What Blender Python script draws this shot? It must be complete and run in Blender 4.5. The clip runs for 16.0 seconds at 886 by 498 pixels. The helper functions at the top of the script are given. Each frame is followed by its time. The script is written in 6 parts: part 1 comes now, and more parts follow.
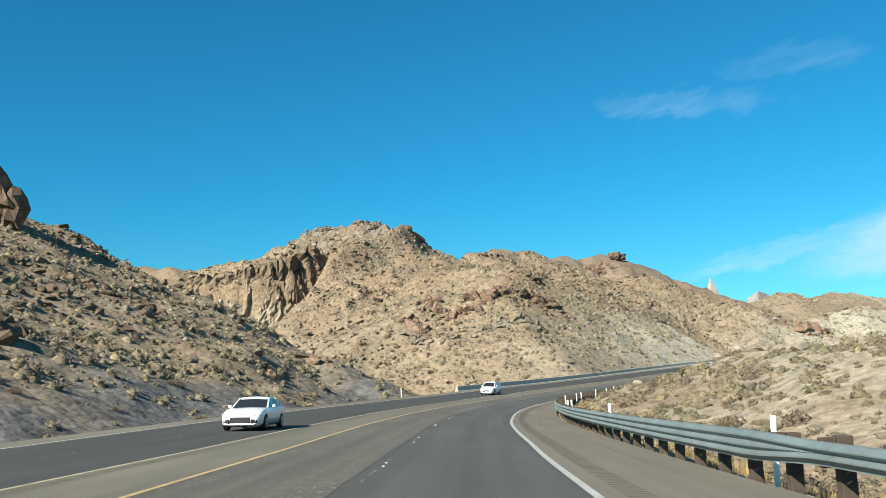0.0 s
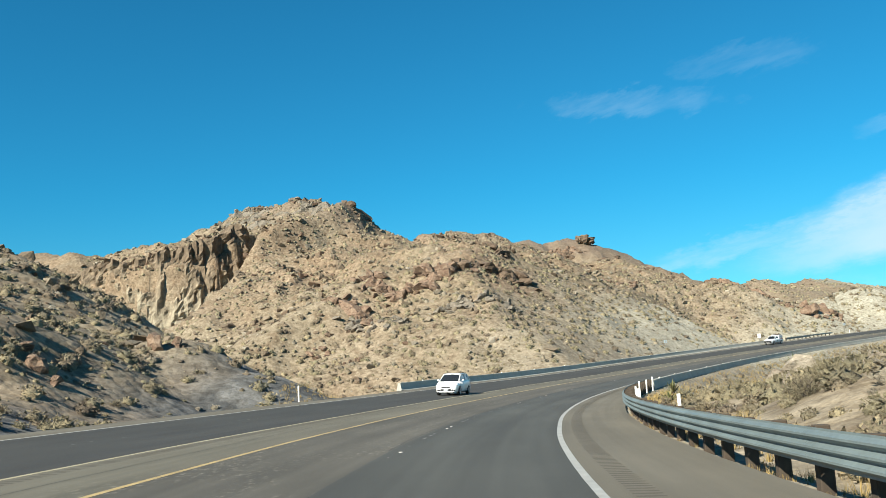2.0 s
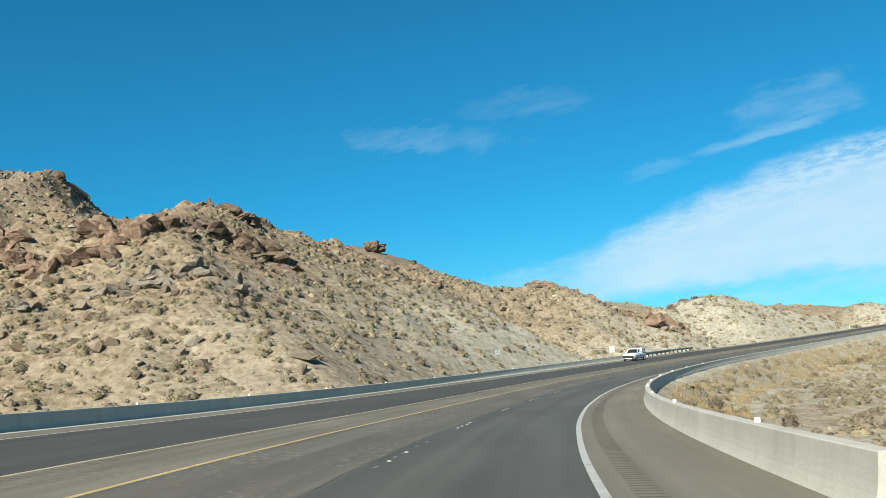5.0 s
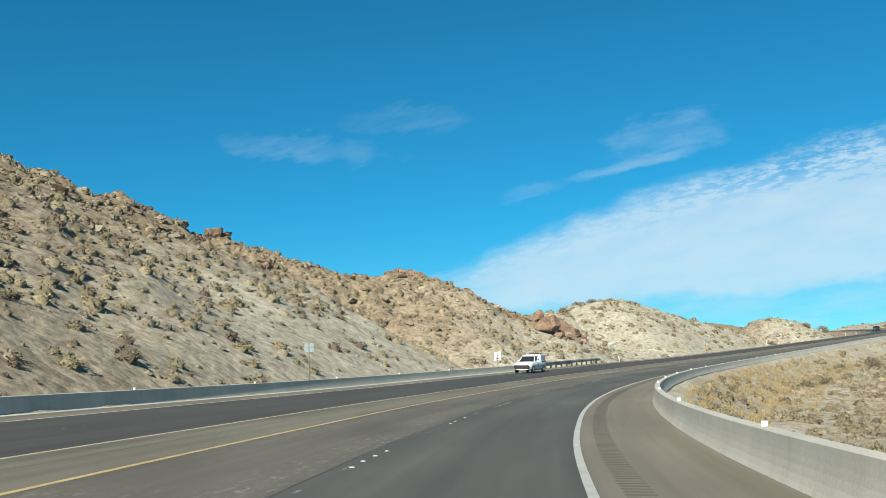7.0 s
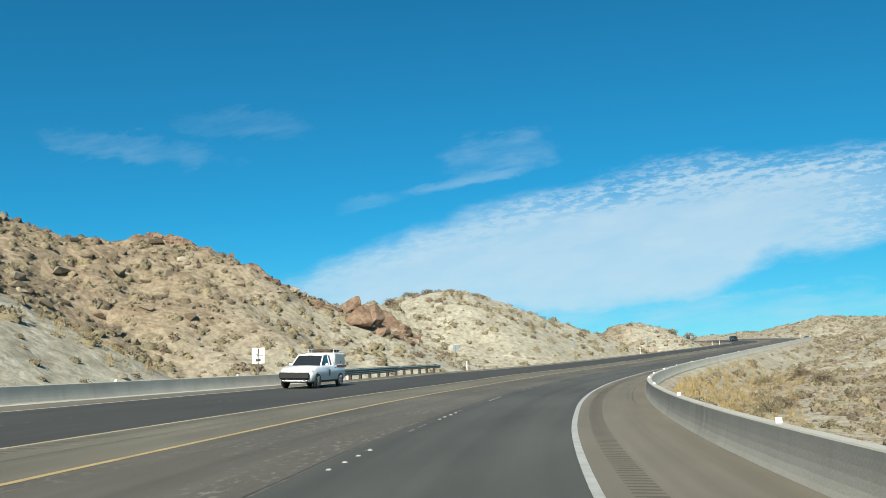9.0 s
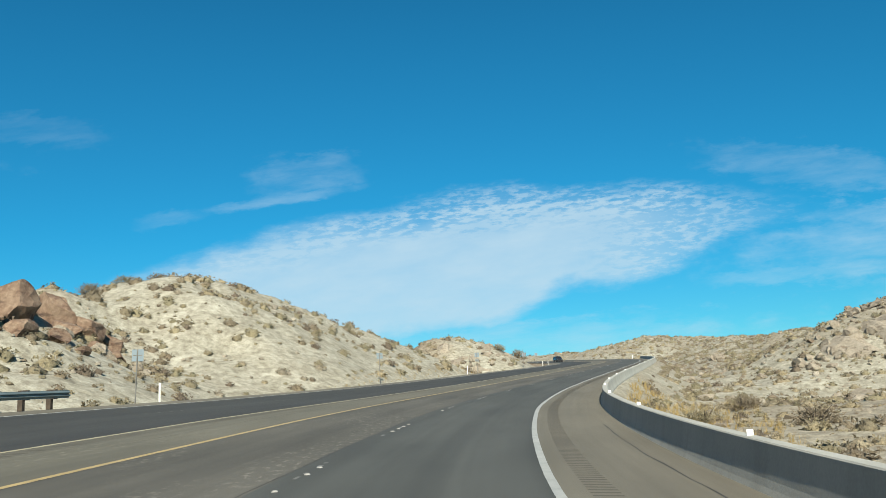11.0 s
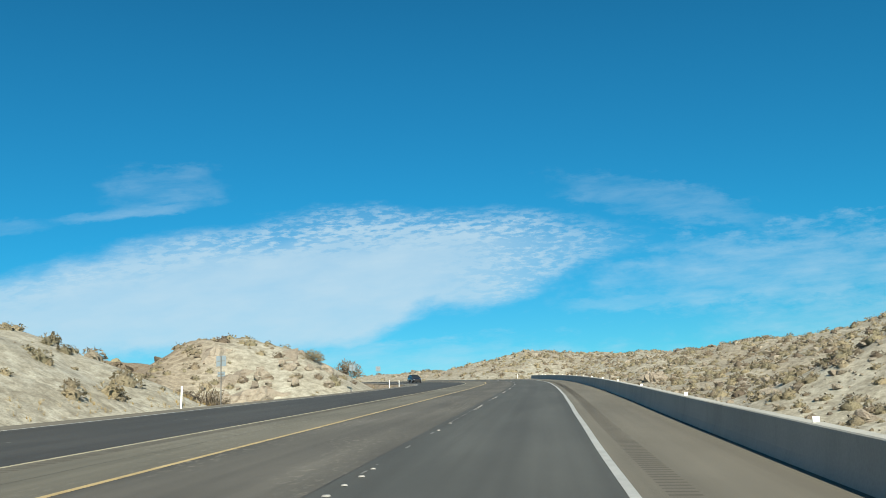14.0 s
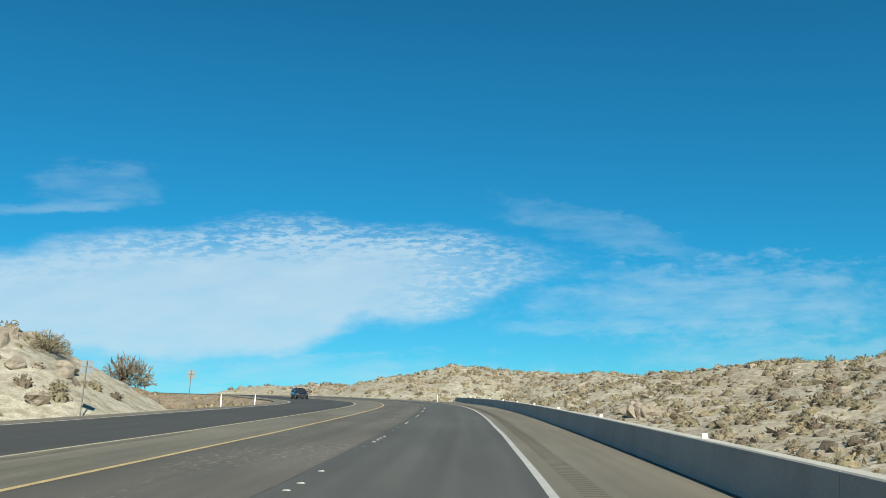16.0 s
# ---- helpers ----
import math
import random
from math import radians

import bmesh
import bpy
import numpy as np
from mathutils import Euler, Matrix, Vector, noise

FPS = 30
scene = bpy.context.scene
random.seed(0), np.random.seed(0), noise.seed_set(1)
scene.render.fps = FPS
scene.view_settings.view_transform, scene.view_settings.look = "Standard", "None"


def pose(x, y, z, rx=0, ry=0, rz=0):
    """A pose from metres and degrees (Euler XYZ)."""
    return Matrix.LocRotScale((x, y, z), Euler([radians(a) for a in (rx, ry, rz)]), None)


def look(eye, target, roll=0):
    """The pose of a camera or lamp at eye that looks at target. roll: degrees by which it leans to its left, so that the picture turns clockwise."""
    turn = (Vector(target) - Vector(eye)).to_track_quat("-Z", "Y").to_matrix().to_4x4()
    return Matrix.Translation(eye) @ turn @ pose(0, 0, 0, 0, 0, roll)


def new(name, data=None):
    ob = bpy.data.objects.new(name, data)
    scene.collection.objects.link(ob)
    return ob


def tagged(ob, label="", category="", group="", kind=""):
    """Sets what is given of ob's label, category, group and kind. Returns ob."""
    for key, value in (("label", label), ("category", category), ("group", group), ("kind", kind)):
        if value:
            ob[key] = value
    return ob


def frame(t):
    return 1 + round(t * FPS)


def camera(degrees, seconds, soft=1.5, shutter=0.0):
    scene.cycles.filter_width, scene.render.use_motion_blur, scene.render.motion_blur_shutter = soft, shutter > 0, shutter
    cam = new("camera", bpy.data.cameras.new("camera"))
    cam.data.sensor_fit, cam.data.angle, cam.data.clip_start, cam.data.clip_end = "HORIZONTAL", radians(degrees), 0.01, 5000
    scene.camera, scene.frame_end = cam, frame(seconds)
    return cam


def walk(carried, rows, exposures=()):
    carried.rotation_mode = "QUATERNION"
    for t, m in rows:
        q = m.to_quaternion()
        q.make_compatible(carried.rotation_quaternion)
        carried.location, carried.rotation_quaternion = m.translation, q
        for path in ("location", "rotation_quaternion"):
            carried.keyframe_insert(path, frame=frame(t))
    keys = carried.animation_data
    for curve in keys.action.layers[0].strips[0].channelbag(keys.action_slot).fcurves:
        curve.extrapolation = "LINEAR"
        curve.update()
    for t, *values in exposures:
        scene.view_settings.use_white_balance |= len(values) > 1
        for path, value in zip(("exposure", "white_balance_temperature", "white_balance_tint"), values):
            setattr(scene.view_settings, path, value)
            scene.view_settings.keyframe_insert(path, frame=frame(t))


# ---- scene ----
# ---------------------------------------------------------------- camera
cam = camera(51.44, 16.0, 0.4)
PATH = [
    (0, (-1.879, 0.072, 1.457), (-1.822, 2.051, 1.738), -2.02),
    (0.5, (-1.258, 12.316, 1.225), (-1.189, 14.294, 1.512), -2.50),
    (1, (-0.517, 24.536, 1.000), (-0.420, 26.513, 1.285), -2.70),
    (1.5, (0.306, 36.712, 0.808), (0.435, 38.689, 1.086), -2.95),
    (2, (1.328, 48.882, 0.643), (1.482, 50.856, 0.920), -3.11),
    (2.5, (2.780, 60.998, 0.507), (3.003, 62.965, 0.793), -3.44),
    (3, (4.735, 73.052, 0.399), (5.027, 75.009, 0.694), -3.51),
    (3.5, (7.218, 85.041, 0.310), (7.582, 86.984, 0.613), -3.58),
    (4, (10.198, 96.960, 0.243), (10.647, 98.884, 0.551), -3.73),
    (4.2, (11.537, 101.713, 0.234), (12.017, 103.630, 0.544), -3.81),
    (4.7, (15.295, 113.523, 0.252), (15.852, 115.418, 0.567), -3.81),
    (5.2, (19.636, 125.177, 0.349), (20.264, 127.049, 0.668), -3.57),
    (5.7, (24.519, 136.658, 0.512), (25.215, 138.506, 0.835), -3.22),
    (6.3, (30.973, 150.202, 0.741), (31.749, 152.016, 1.068), -2.85),
    (6.5, (33.249, 154.667, 0.826), (34.042, 156.473, 1.155), -2.45),
    (7, (39.205, 165.691, 1.043), (40.057, 167.469, 1.377), -2.33),
    (7.5, (45.549, 176.493, 1.356), (46.469, 178.237, 1.691), -2.19),
    (8, (52.316, 187.005, 1.796), (53.332, 188.695, 2.133), -2.22),
    (8.2, (55.132, 191.113, 1.967), (56.177, 192.785, 2.303), -2.10),
    (8.7, (62.422, 201.157, 2.376), (63.543, 202.778, 2.716), -2.13),
    (9.2, (70.097, 210.888, 2.838), (71.278, 212.464, 3.184), -2.30),
    (9.7, (78.202, 220.239, 3.354), (79.436, 221.773, 3.707), -2.52),
    (10.3, (88.463, 230.985, 4.023), (89.760, 232.463, 4.383), -2.77),
    (10.5, (91.996, 234.465, 4.251), (93.371, 235.872, 4.609), -2.76),
    (11, (101.048, 242.925, 4.808), (102.516, 244.231, 5.184), -2.71),
    (11.5, (110.417, 251.017, 5.401), (111.919, 252.274, 5.807), -3.19),
    (12, (120.122, 258.661, 6.053), (121.653, 259.878, 6.473), -3.48),
    (12.5, (130.128, 265.825, 6.742), (131.709, 266.977, 7.159), -3.55),
    (13, (140.337, 272.539, 7.463), (141.955, 273.640, 7.874), -3.58),
    (13.5, (150.709, 278.761, 8.207), (152.335, 279.852, 8.614), -3.20),
    (14, (161.196, 284.494, 8.995), (162.841, 285.557, 9.402), -2.70),
    (14.5, (171.642, 289.921, 9.835), (173.317, 290.937, 10.240), -1.29),
    (15, (182.029, 295.211, 10.641), (183.734, 296.174, 11.044), 0.02),
    (15.5, (192.336, 300.468, 11.432), (194.045, 301.420, 11.844), 0.12),
    (16, (202.602, 305.729, 12.254), (204.312, 306.670, 12.693), -0.05),
]
walk(cam, [(t, look(eye, target, roll)) for t, eye, target, roll in PATH],
     [(0, 1.14, 6500, 9), (4, 1.05, 6500, 8), (7, 0.92, 6500, 8), (10.5, 0.80, 6450, 7), (16, 0.80, 6450, 7)])

# ---------------------------------------------------------------- light
SUN_AZ, SUN_EL = 225.0, 33.0   # degrees clockwise from +y, and above the horizon
SKY = 0.052
world = bpy.data.worlds.new("desert_sky")
scene.world = world
world.use_nodes = True
wn, wl = world.node_tree.nodes, world.node_tree.links


def wmath(op, a, b=None, c=None, clamp=False):
    n = wn.new("ShaderNodeMath")
    n.operation, n.use_clamp = op, clamp
    for k, v in enumerate((a, b, c)):
        if v is None:
            continue
        if isinstance(v, (int, float)):
            n.inputs[k].default_value = v
        else:
            wl.new(v, n.inputs[k])
    return n.outputs[0]


def wsmooth(v, lo, hi):
    n = wn.new("ShaderNodeMapRange")
    n.interpolation_type = "SMOOTHSTEP"
    wl.new(v, n.inputs["Value"])
    n.inputs["From Min"].default_value, n.inputs["From Max"].default_value = lo, hi
    return n.outputs[0]


sky = wn.new("ShaderNodeTexSky")
sky.sky_type, sky.sun_disc = "NISHITA", False
sky.sun_elevation, sky.sun_rotation = radians(SUN_EL), radians(SUN_AZ)
sky.altitude, sky.air_density, sky.dust_density, sky.ozone_density = 900, 1.0, 0.0, 3.0
wco = wn.new("ShaderNodeTexCoord")
wsep = wn.new("ShaderNodeSeparateXYZ")
wl.new(wco.outputs["Generated"], wsep.inputs[0])
# cloud deck coordinates: sideways and upward from the compass bearing of the cloud bank
CB = radians(52)
fwd = wmath("ADD", wmath("MULTIPLY", wsep.outputs[0], math.sin(CB)), wmath("MULTIPLY", wsep.outputs[1], math.cos(CB)))
side = wmath("SUBTRACT", wmath("MULTIPLY", wsep.outputs[0], math.cos(CB)), wmath("MULTIPLY", wsep.outputs[1], math.sin(CB)))
front = wsmooth(fwd, 0.15, 0.4)
safe = wmath("MAXIMUM", fwd, 0.1)
ca, cb = wmath("DIVIDE", side, safe), wmath("DIVIDE", wsep.outputs[2], safe)


def wnoise(sx, sy, detail, rough=0.55, skew=0.0, seed=0.0):
    comb = wn.new("ShaderNodeCombineXYZ")
    wl.new(wmath("MULTIPLY", wmath("ADD", ca, wmath("MULTIPLY", cb, skew)), sx), comb.inputs[0])
    wl.new(wmath("MULTIPLY", wmath("ADD", cb, wmath("MULTIPLY", ca, -0.08)), sy), comb.inputs[1])
    comb.inputs[2].default_value = seed
    n = wn.new("ShaderNodeTexNoise")
    n.inputs["Scale"].default_value, n.inputs["Detail"].default_value, n.inputs["Roughness"].default_value = 1.0, detail, rough
    wl.new(comb.outputs[0], n.inputs["Vector"])
    return n.outputs[0]


rag = wmath("MULTIPLY", wmath("SUBTRACT", wnoise(9, 22, 6, 0.62), 0.5), 0.06)
ripple = wmath("ADD", wnoise(58, 190, 4, 0.62, 0.5), wmath("MULTIPLY", wmath("SUBTRACT", wnoise(11, 34, 3, 0.55, 0.2, 9.0), 0.5), 0.5))
b2 = wmath("ADD", cb, rag)
# the bank: under an arched top and over a stepped foot, closing to a tip on the right
top = wmath("SUBTRACT", 0.262, wmath("MULTIPLY", wmath("POWER", wmath("ABSOLUTE", wmath("SUBTRACT", ca, 0.06)), 1.9), 0.30))
foot = wmath("ADD", wmath("ADD", 0.095, wmath("MULTIPLY", wsmooth(ca, -0.02, 0.07), 0.04)), wmath("MULTIPLY", wsmooth(ca, 0.08, 0.36), 0.06))
under = wmath("SUBTRACT", top, b2)
bank = wmath("MULTIPLY", wsmooth(under, -0.004, 0.03), wsmooth(wmath("SUBTRACT", b2, foot), -0.006, 0.022))
bank = wmath("MULTIPLY", bank, wmath("SUBTRACT", 1.0, wsmooth(ca, 0.16, 0.37)))
bank = wmath("MULTIPLY", bank, wsmooth(ca, -0.62, -0.38))
scales = wmath("MULTIPLY", wsmooth(ripple, 0.40, 0.60), 0.95)
edge_zone = wmath("SUBTRACT", 1.0, wsmooth(under, 0.02, 0.062))
right_zone = wsmooth(ca, 0.05, 0.22)
edge_zone = wmath("MULTIPLY", edge_zone, wmath("ADD", 0.35, wmath("MULTIPLY", wsmooth(ca, -0.3, -0.08), 0.65)))
zone = wmath("MAXIMUM", edge_zone, wmath("MULTIPLY", right_zone, 0.75))
body = wmath("ADD", wmath("MULTIPLY", wmath("ADD", wmath("MULTIPLY", scales, 0.72), 0.28), zone), wmath("SUBTRACT", 1.0, zone))
bank = wmath("MULTIPLY", wmath("MULTIPLY", bank, body), wmath("ADD", 0.62, wmath("MULTIPLY", wnoise(14, 40, 4), 0.45)))


def wisp(a0, b0, ra, rb, strength, tilt=0.0, seed=1.0):
    u = wmath("DIVIDE", wmath("SUBTRACT", ca, a0), ra)
    v = wmath("DIVIDE", wmath("SUBTRACT", wmath("SUBTRACT", cb, b0), wmath("MULTIPLY", wmath("SUBTRACT", ca, a0), tilt)), rb)
    u = wmath("ADD", u, wmath("MULTIPLY", wmath("SUBTRACT", wnoise(16, 30, 4, 0.6, 0.5, seed + 20), 0.5), 1.3))
    v = wmath("ADD", v, wmath("MULTIPLY", wmath("SUBTRACT", wnoise(20, 55, 4, 0.65, 0.3, seed + 40), 0.5), 2.2))
    r = wmath("ADD", wmath("MULTIPLY", u, u), wmath("MULTIPLY", v, v))
    m = wmath("SUBTRACT", 1.0, wsmooth(r, 0.0, 1.0))
    return wmath("MULTIPLY", wmath("MULTIPLY", m, wsmooth(wnoise(13, 60, 5, 0.6, 0.4, seed), 0.1, 0.9)), strength)


cloud = bank
for args in ((-0.215, 0.285, 0.075, 0.034, 0.30, 0.10, 1.0), (-0.24, 0.261, 0.10, 0.009, 0.4, 0.10, 2.0), (-0.373, 0.246, 0.055, 0.012, 0.2, 0.10, 3.0),
             (-0.72, 0.354, 0.17, 0.024, 0.2, -0.22, 4.0), (-0.54, 0.362, 0.11, 0.024, 0.13, -0.15, 5.0), (0.36, 0.255, 0.16, 0.03, 0.3, -0.2, 6.0),
             (0.50, 0.175, 0.30, 0.06, 0.55, 0.05, 7.0), (0.30, 0.142, 0.12, 0.01, 0.4, 0.05, 8.0), (0.62, 0.11, 0.30, 0.045, 0.5, 0.0, 9.0), (-0.05, 0.085, 0.45, 0.03, 0.5, 0.0, 10.0), (-0.55, 0.14, 0.2, 0.02, 0.5, 0.1, 11.0)):
    cloud = wmath("MAXIMUM", cloud, wisp(*args))
cloud = wmath("MULTIPLY", wmath("MULTIPLY", cloud, front), 0.9, clamp=True)
tint = wn.new("ShaderNodeMix")
tint.data_type, tint.blend_type = "RGBA", "MULTIPLY"
tint.inputs["Factor"].default_value = 1.0
wl.new(sky.outputs[0], tint.inputs["A"])
haze = wn.new("ShaderNodeMix")
haze.data_type = "RGBA"
wl.new(wsmooth(wsep.outputs[2], 0.02, 0.22), haze.inputs["Factor"])
haze.inputs["A"].default_value, haze.inputs["B"].default_value = (0.33, 0.93, 1.0, 1), (0.145, 0.97, 1.15, 1)
deep = wn.new("ShaderNodeMix")
deep.data_type = "RGBA"
wl.new(wsmooth(wsep.outputs[2], 0.36, 0.85), deep.inputs["Factor"])
wl.new(haze.outputs["Result"], deep.inputs["A"])
deep.inputs["B"].default_value = (0.11, 0.55, 0.72, 1)
wl.new(deep.outputs["Result"], tint.inputs["B"])
mixc = wn.new("ShaderNodeMix")
mixc.data_type = "RGBA"
wl.new(cloud, mixc.inputs["Factor"])
wl.new(tint.outputs["Result"], mixc.inputs["A"])
mixc.inputs["B"].default_value = (6.2, 8.1, 9.4, 1)
wl.new(mixc.outputs["Result"], wn["Background"].inputs["Color"])
wn["Background"].inputs["Strength"].default_value = SKY
sun = new("sun", bpy.data.lights.new("sun", "SUN"))
sun.data.energy, sun.data.angle, sun.data.color = 5.0, radians(0.5), (1.0, 0.945, 0.81)
sd = Vector((math.sin(radians(SUN_AZ)) * math.cos(radians(SUN_EL)), math.cos(radians(SUN_AZ)) * math.cos(radians(SUN_EL)), math.sin(radians(SUN_EL))))
sun.matrix_world = look(sd * 500, (0, 0, 0))


# ---------------------------------------------------------------- materials
def material(name, rough=0.8, metal=0.0):
    m = bpy.data.materials.new(name)
    m.use_nodes = True
    b = m.node_tree.nodes["Principled BSDF"]
    b.inputs["Roughness"].default_value, b.inputs["Metallic"].default_value = rough, metal
    return m, m.node_tree.nodes, m.node_tree.links, b


def mnoise(n, l, co, scale, detail=4, rough=0.55, stretch=None):
    t = n.new("ShaderNodeTexNoise")
    t.inputs["Scale"].default_value, t.inputs["Detail"].default_value, t.inputs["Roughness"].default_value = scale, detail, rough
    if stretch:
        mp = n.new("ShaderNodeMapping")
        mp.inputs["Scale"].default_value = stretch
        l.new(co, mp.inputs["Vector"])
        co = mp.outputs[0]
    l.new(co, t.inputs["Vector"])
    return t.outputs[0]


def ramp(n, l, fac, *stops):
    r = n.new("ShaderNodeValToRGB")
    while len(r.color_ramp.elements) < len(stops):
        r.color_ramp.elements.new(0.5)
    for e, (p, c) in zip(r.color_ramp.elements, stops):
        e.position, e.color = p, (*c, 1) if len(c) == 3 else c
    l.new(fac, r.inputs[0])
    return r.outputs[0]


def mix(n, l, fac, a, b, mode="MIX"):
    m = n.new("ShaderNodeMix")
    m.data_type, m.blend_type = "RGBA", mode
    for key, v in (("Factor", fac), ("A", a), ("B", b)):
        if isinstance(v, (int, float)):
            m.inputs[key].default_value = v
        elif isinstance(v, tuple):
            m.inputs[key].default_value = (*v, 1)
        else:
            l.new(v, m.inputs[key])
    return m.outputs["Result"]


def bump(n, l, b, height, strength, distance):
    bp = n.new("ShaderNodeBump")
    bp.inputs["Strength"].default_value, bp.inputs["Distance"].default_value = strength, distance
    l.new(height, bp.inputs["Height"])
    l.new(bp.outputs[0], b.inputs["Normal"])


def plain(name, colour, rough=0.7, metal=0.0, spread=0.15, size=3.0, bumpy=0.0, coat=0.0):
    """A surface of one colour with two scales of wear."""
    m, n, l, b = material(name, rough, metal)
    co = n.new("ShaderNodeTexCoord").outputs["Object"]
    big, fine = mnoise(n, l, co, size), mnoise(n, l, co, size * 14, 3)
    c1 = ramp(n, l, big, (0.3, tuple(c * (1 - spread) for c in colour)), (0.7, tuple(min(1, c * (1 + spread)) for c in colour)))
    g = ramp(n, l, fine, (0.3, (1 - spread,) * 3), (0.7, (1.0,) * 3))
    l.new(mix(n, l, 1.0, c1, g, "MULTIPLY"), b.inputs["Base Color"])
    b.inputs["Coat Weight"].default_value = coat
    if bumpy:
        bump(n, l, b, fine, bumpy, 0.02)
    return m


def road_material(name, dark, light, tracks=0.0, scuff=0.0):
    """Asphalt; its UV runs in metres across and along the road."""
    m, n, l, b = material(name, 0.86)
    uv = n.new("ShaderNodeUVMap").outputs[0]
    blotch = mnoise(n, l, uv, 0.35, 5, 0.6, (1.6, 0.25, 1))
    streak = mnoise(n, l, uv, 1.0, 3, 0.5, (3.0, 0.03, 1))
    grain = mnoise(n, l, uv, 60, 2)
    c = mix(n, l, ramp(n, l, blotch, (0.3, (0, 0, 0)), (0.7, (1, 1, 1))), dark, light)
    c = mix(n, l, 0.8, c, ramp(n, l, streak, (0.3, (0.82,) * 3), (0.7, (1.08,) * 3)), "MULTIPLY")
    if tracks:
        sep = n.new("ShaderNodeSeparateXYZ")
        l.new(uv, sep.inputs[0])
        w = n.new("ShaderNodeMath")
        w.operation = "MULTIPLY"
        w.inputs[1].default_value = 2 * math.pi / 1.83
        l.new(sep.outputs[0], w.inputs[0])
        s = n.new("ShaderNodeMath")
        s.operation = "COSINE"
        l.new(w.outputs[0], s.inputs[0])
        c = mix(n, l, tracks, c, ramp(n, l, s.outputs[0], (0.0, (1.0, 1.0, 1.0)), (1.0, (0.72, 0.72, 0.73))), "MULTIPLY")
    patch = mnoise(n, l, uv, 0.12, 4, 0.6, (2.0, 0.6, 1))
    c = mix(n, l, 0.8, c, ramp(n, l, patch, (0.32, (0.80,) * 3), (0.68, (1.16,) * 3)), "MULTIPLY")
    if scuff:
        specks = mix(n, l, 1.0, ramp(n, l, mnoise(n, l, uv, 5.0, 5, 0.7, (1.6, 0.5, 1)), (0.53, (0, 0, 0)), (0.66, (1, 1, 1))), ramp(n, l, mnoise(n, l, uv, 0.5, 3, 0.5, (1.2, 0.25, 1)), (0.45, (0, 0, 0)), (0.62, (scuff,) * 3)), "MULTIPLY")
        c = mix(n, l, specks, c, tuple(v * 2.1 for v in light))
    c = mix(n, l, 0.7, c, ramp(n, l, grain, (0.3, (0.8,) * 3), (0.75, (1.2,) * 3)), "MULTIPLY")
    l.new(c, b.inputs["Base Color"])
    bump(n, l, b, grain, 0.35, 0.01)
    return m


LANES = road_material("dark_asphalt", (0.055, 0.057, 0.052), (0.075, 0.077, 0.069), 0.5)
DUSTY_LANE = road_material("dusty_brown_asphalt", (0.070, 0.065, 0.053), (0.108, 0.100, 0.082), 0.55, 0.8)
OLD_LANES = road_material("old_asphalt", (0.034, 0.035, 0.033), (0.047, 0.047, 0.043), 0.4)
SHOULDER = road_material("worn_shoulder_asphalt", (0.122, 0.110, 0.083), (0.150, 0.136, 0.104))
MEDIAN_MAT = road_material("worn_median_asphalt", (0.100, 0.093, 0.070), (0.145, 0.135, 0.102), 0.0, 0.35)
# darker than the shoulder to stand for shade inside the grooves
GROOVE_SHADE = plain("rumble_groove_shade", (0.085, 0.075, 0.058), 0.95, 0, 0.12, 3)
SEAM = plain("tarred_seam", (0.0504, 0.0473, 0.0422), 0.8, 0, 0.3, 3)
SKID = plain("tyre_rubber_mark", (0.038, 0.036, 0.033), 0.75, 0, 0.3, 2)
WHITE_LINE = plain("white_road_paint", (0.378, 0.378, 0.353), 0.6, 0, 0.15, 2)
YELLOW_LINE = plain("yellow_road_paint", (0.44, 0.325, 0.145), 0.6, 0, 0.2, 2)
CREAM_LINE = plain("faded_cream_paint", (0.42, 0.365, 0.235), 0.6, 0, 0.2, 2)
WORN_PAINT = plain("worn_white_paint", (0.17, 0.165, 0.15), 0.7, 0, 0.3, 5)
BUTTON = plain("white_ceramic", (0.315, 0.302, 0.277), 0.5, 0, 0.2, 6)


def concrete_material():
    m, n, l, b = material("weathered_concrete", 0.88)
    uv = n.new("ShaderNodeTexCoord").outputs["Object"]
    streak = mnoise(n, l, uv, 1.0, 5, 0.6, (2.2, 2.2, 0.35))
    blotch, grain = mnoise(n, l, uv, 0.45, 5, 0.6), mnoise(n, l, uv, 22, 4)
    c = ramp(n, l, blotch, (0.32, (0.345, 0.338, 0.30)), (0.68, (0.42, 0.41, 0.365)))
    c = mix(n, l, 0.75, c, ramp(n, l, streak, (0.25, (0.82, 0.82, 0.80)), (0.5, (1.0, 1.0, 1.0))), "MULTIPLY")
    c = mix(n, l, 0.6, c, ramp(n, l, grain, (0.3, (0.82,) * 3), (0.7, (1.05,) * 3)), "MULTIPLY")
    l.new(c, b.inputs["Base Color"])
    bump(n, l, b, grain, 0.3, 0.01)
    return m


CONCRETE = concrete_material()
STEEL = plain("galvanised_steel", (0.17, 0.214, 0.22), 0.55, 0.25, 0.15, 1.0)
POST_WOOD = plain("weathered_timber", (0.063, 0.046, 0.0315), 0.9, 0, 0.3, 5, 0.4)
POST_STEEL = plain("dull_post_steel", (0.189, 0.183, 0.164), 0.6, 0.4, 0.2, 4)
WHITE_PLASTIC = plain("white_plastic", (0.80, 0.80, 0.76), 0.5, 0, 0.08, 6)
SIGN_BACK = plain("bare_aluminium", (0.20, 0.25, 0.28), 0.65, 0.2, 0.08, 2)
SIGN_FACE = plain("white_sign_sheeting", (0.75, 0.75, 0.72), 0.4, 0, 0.05, 2)
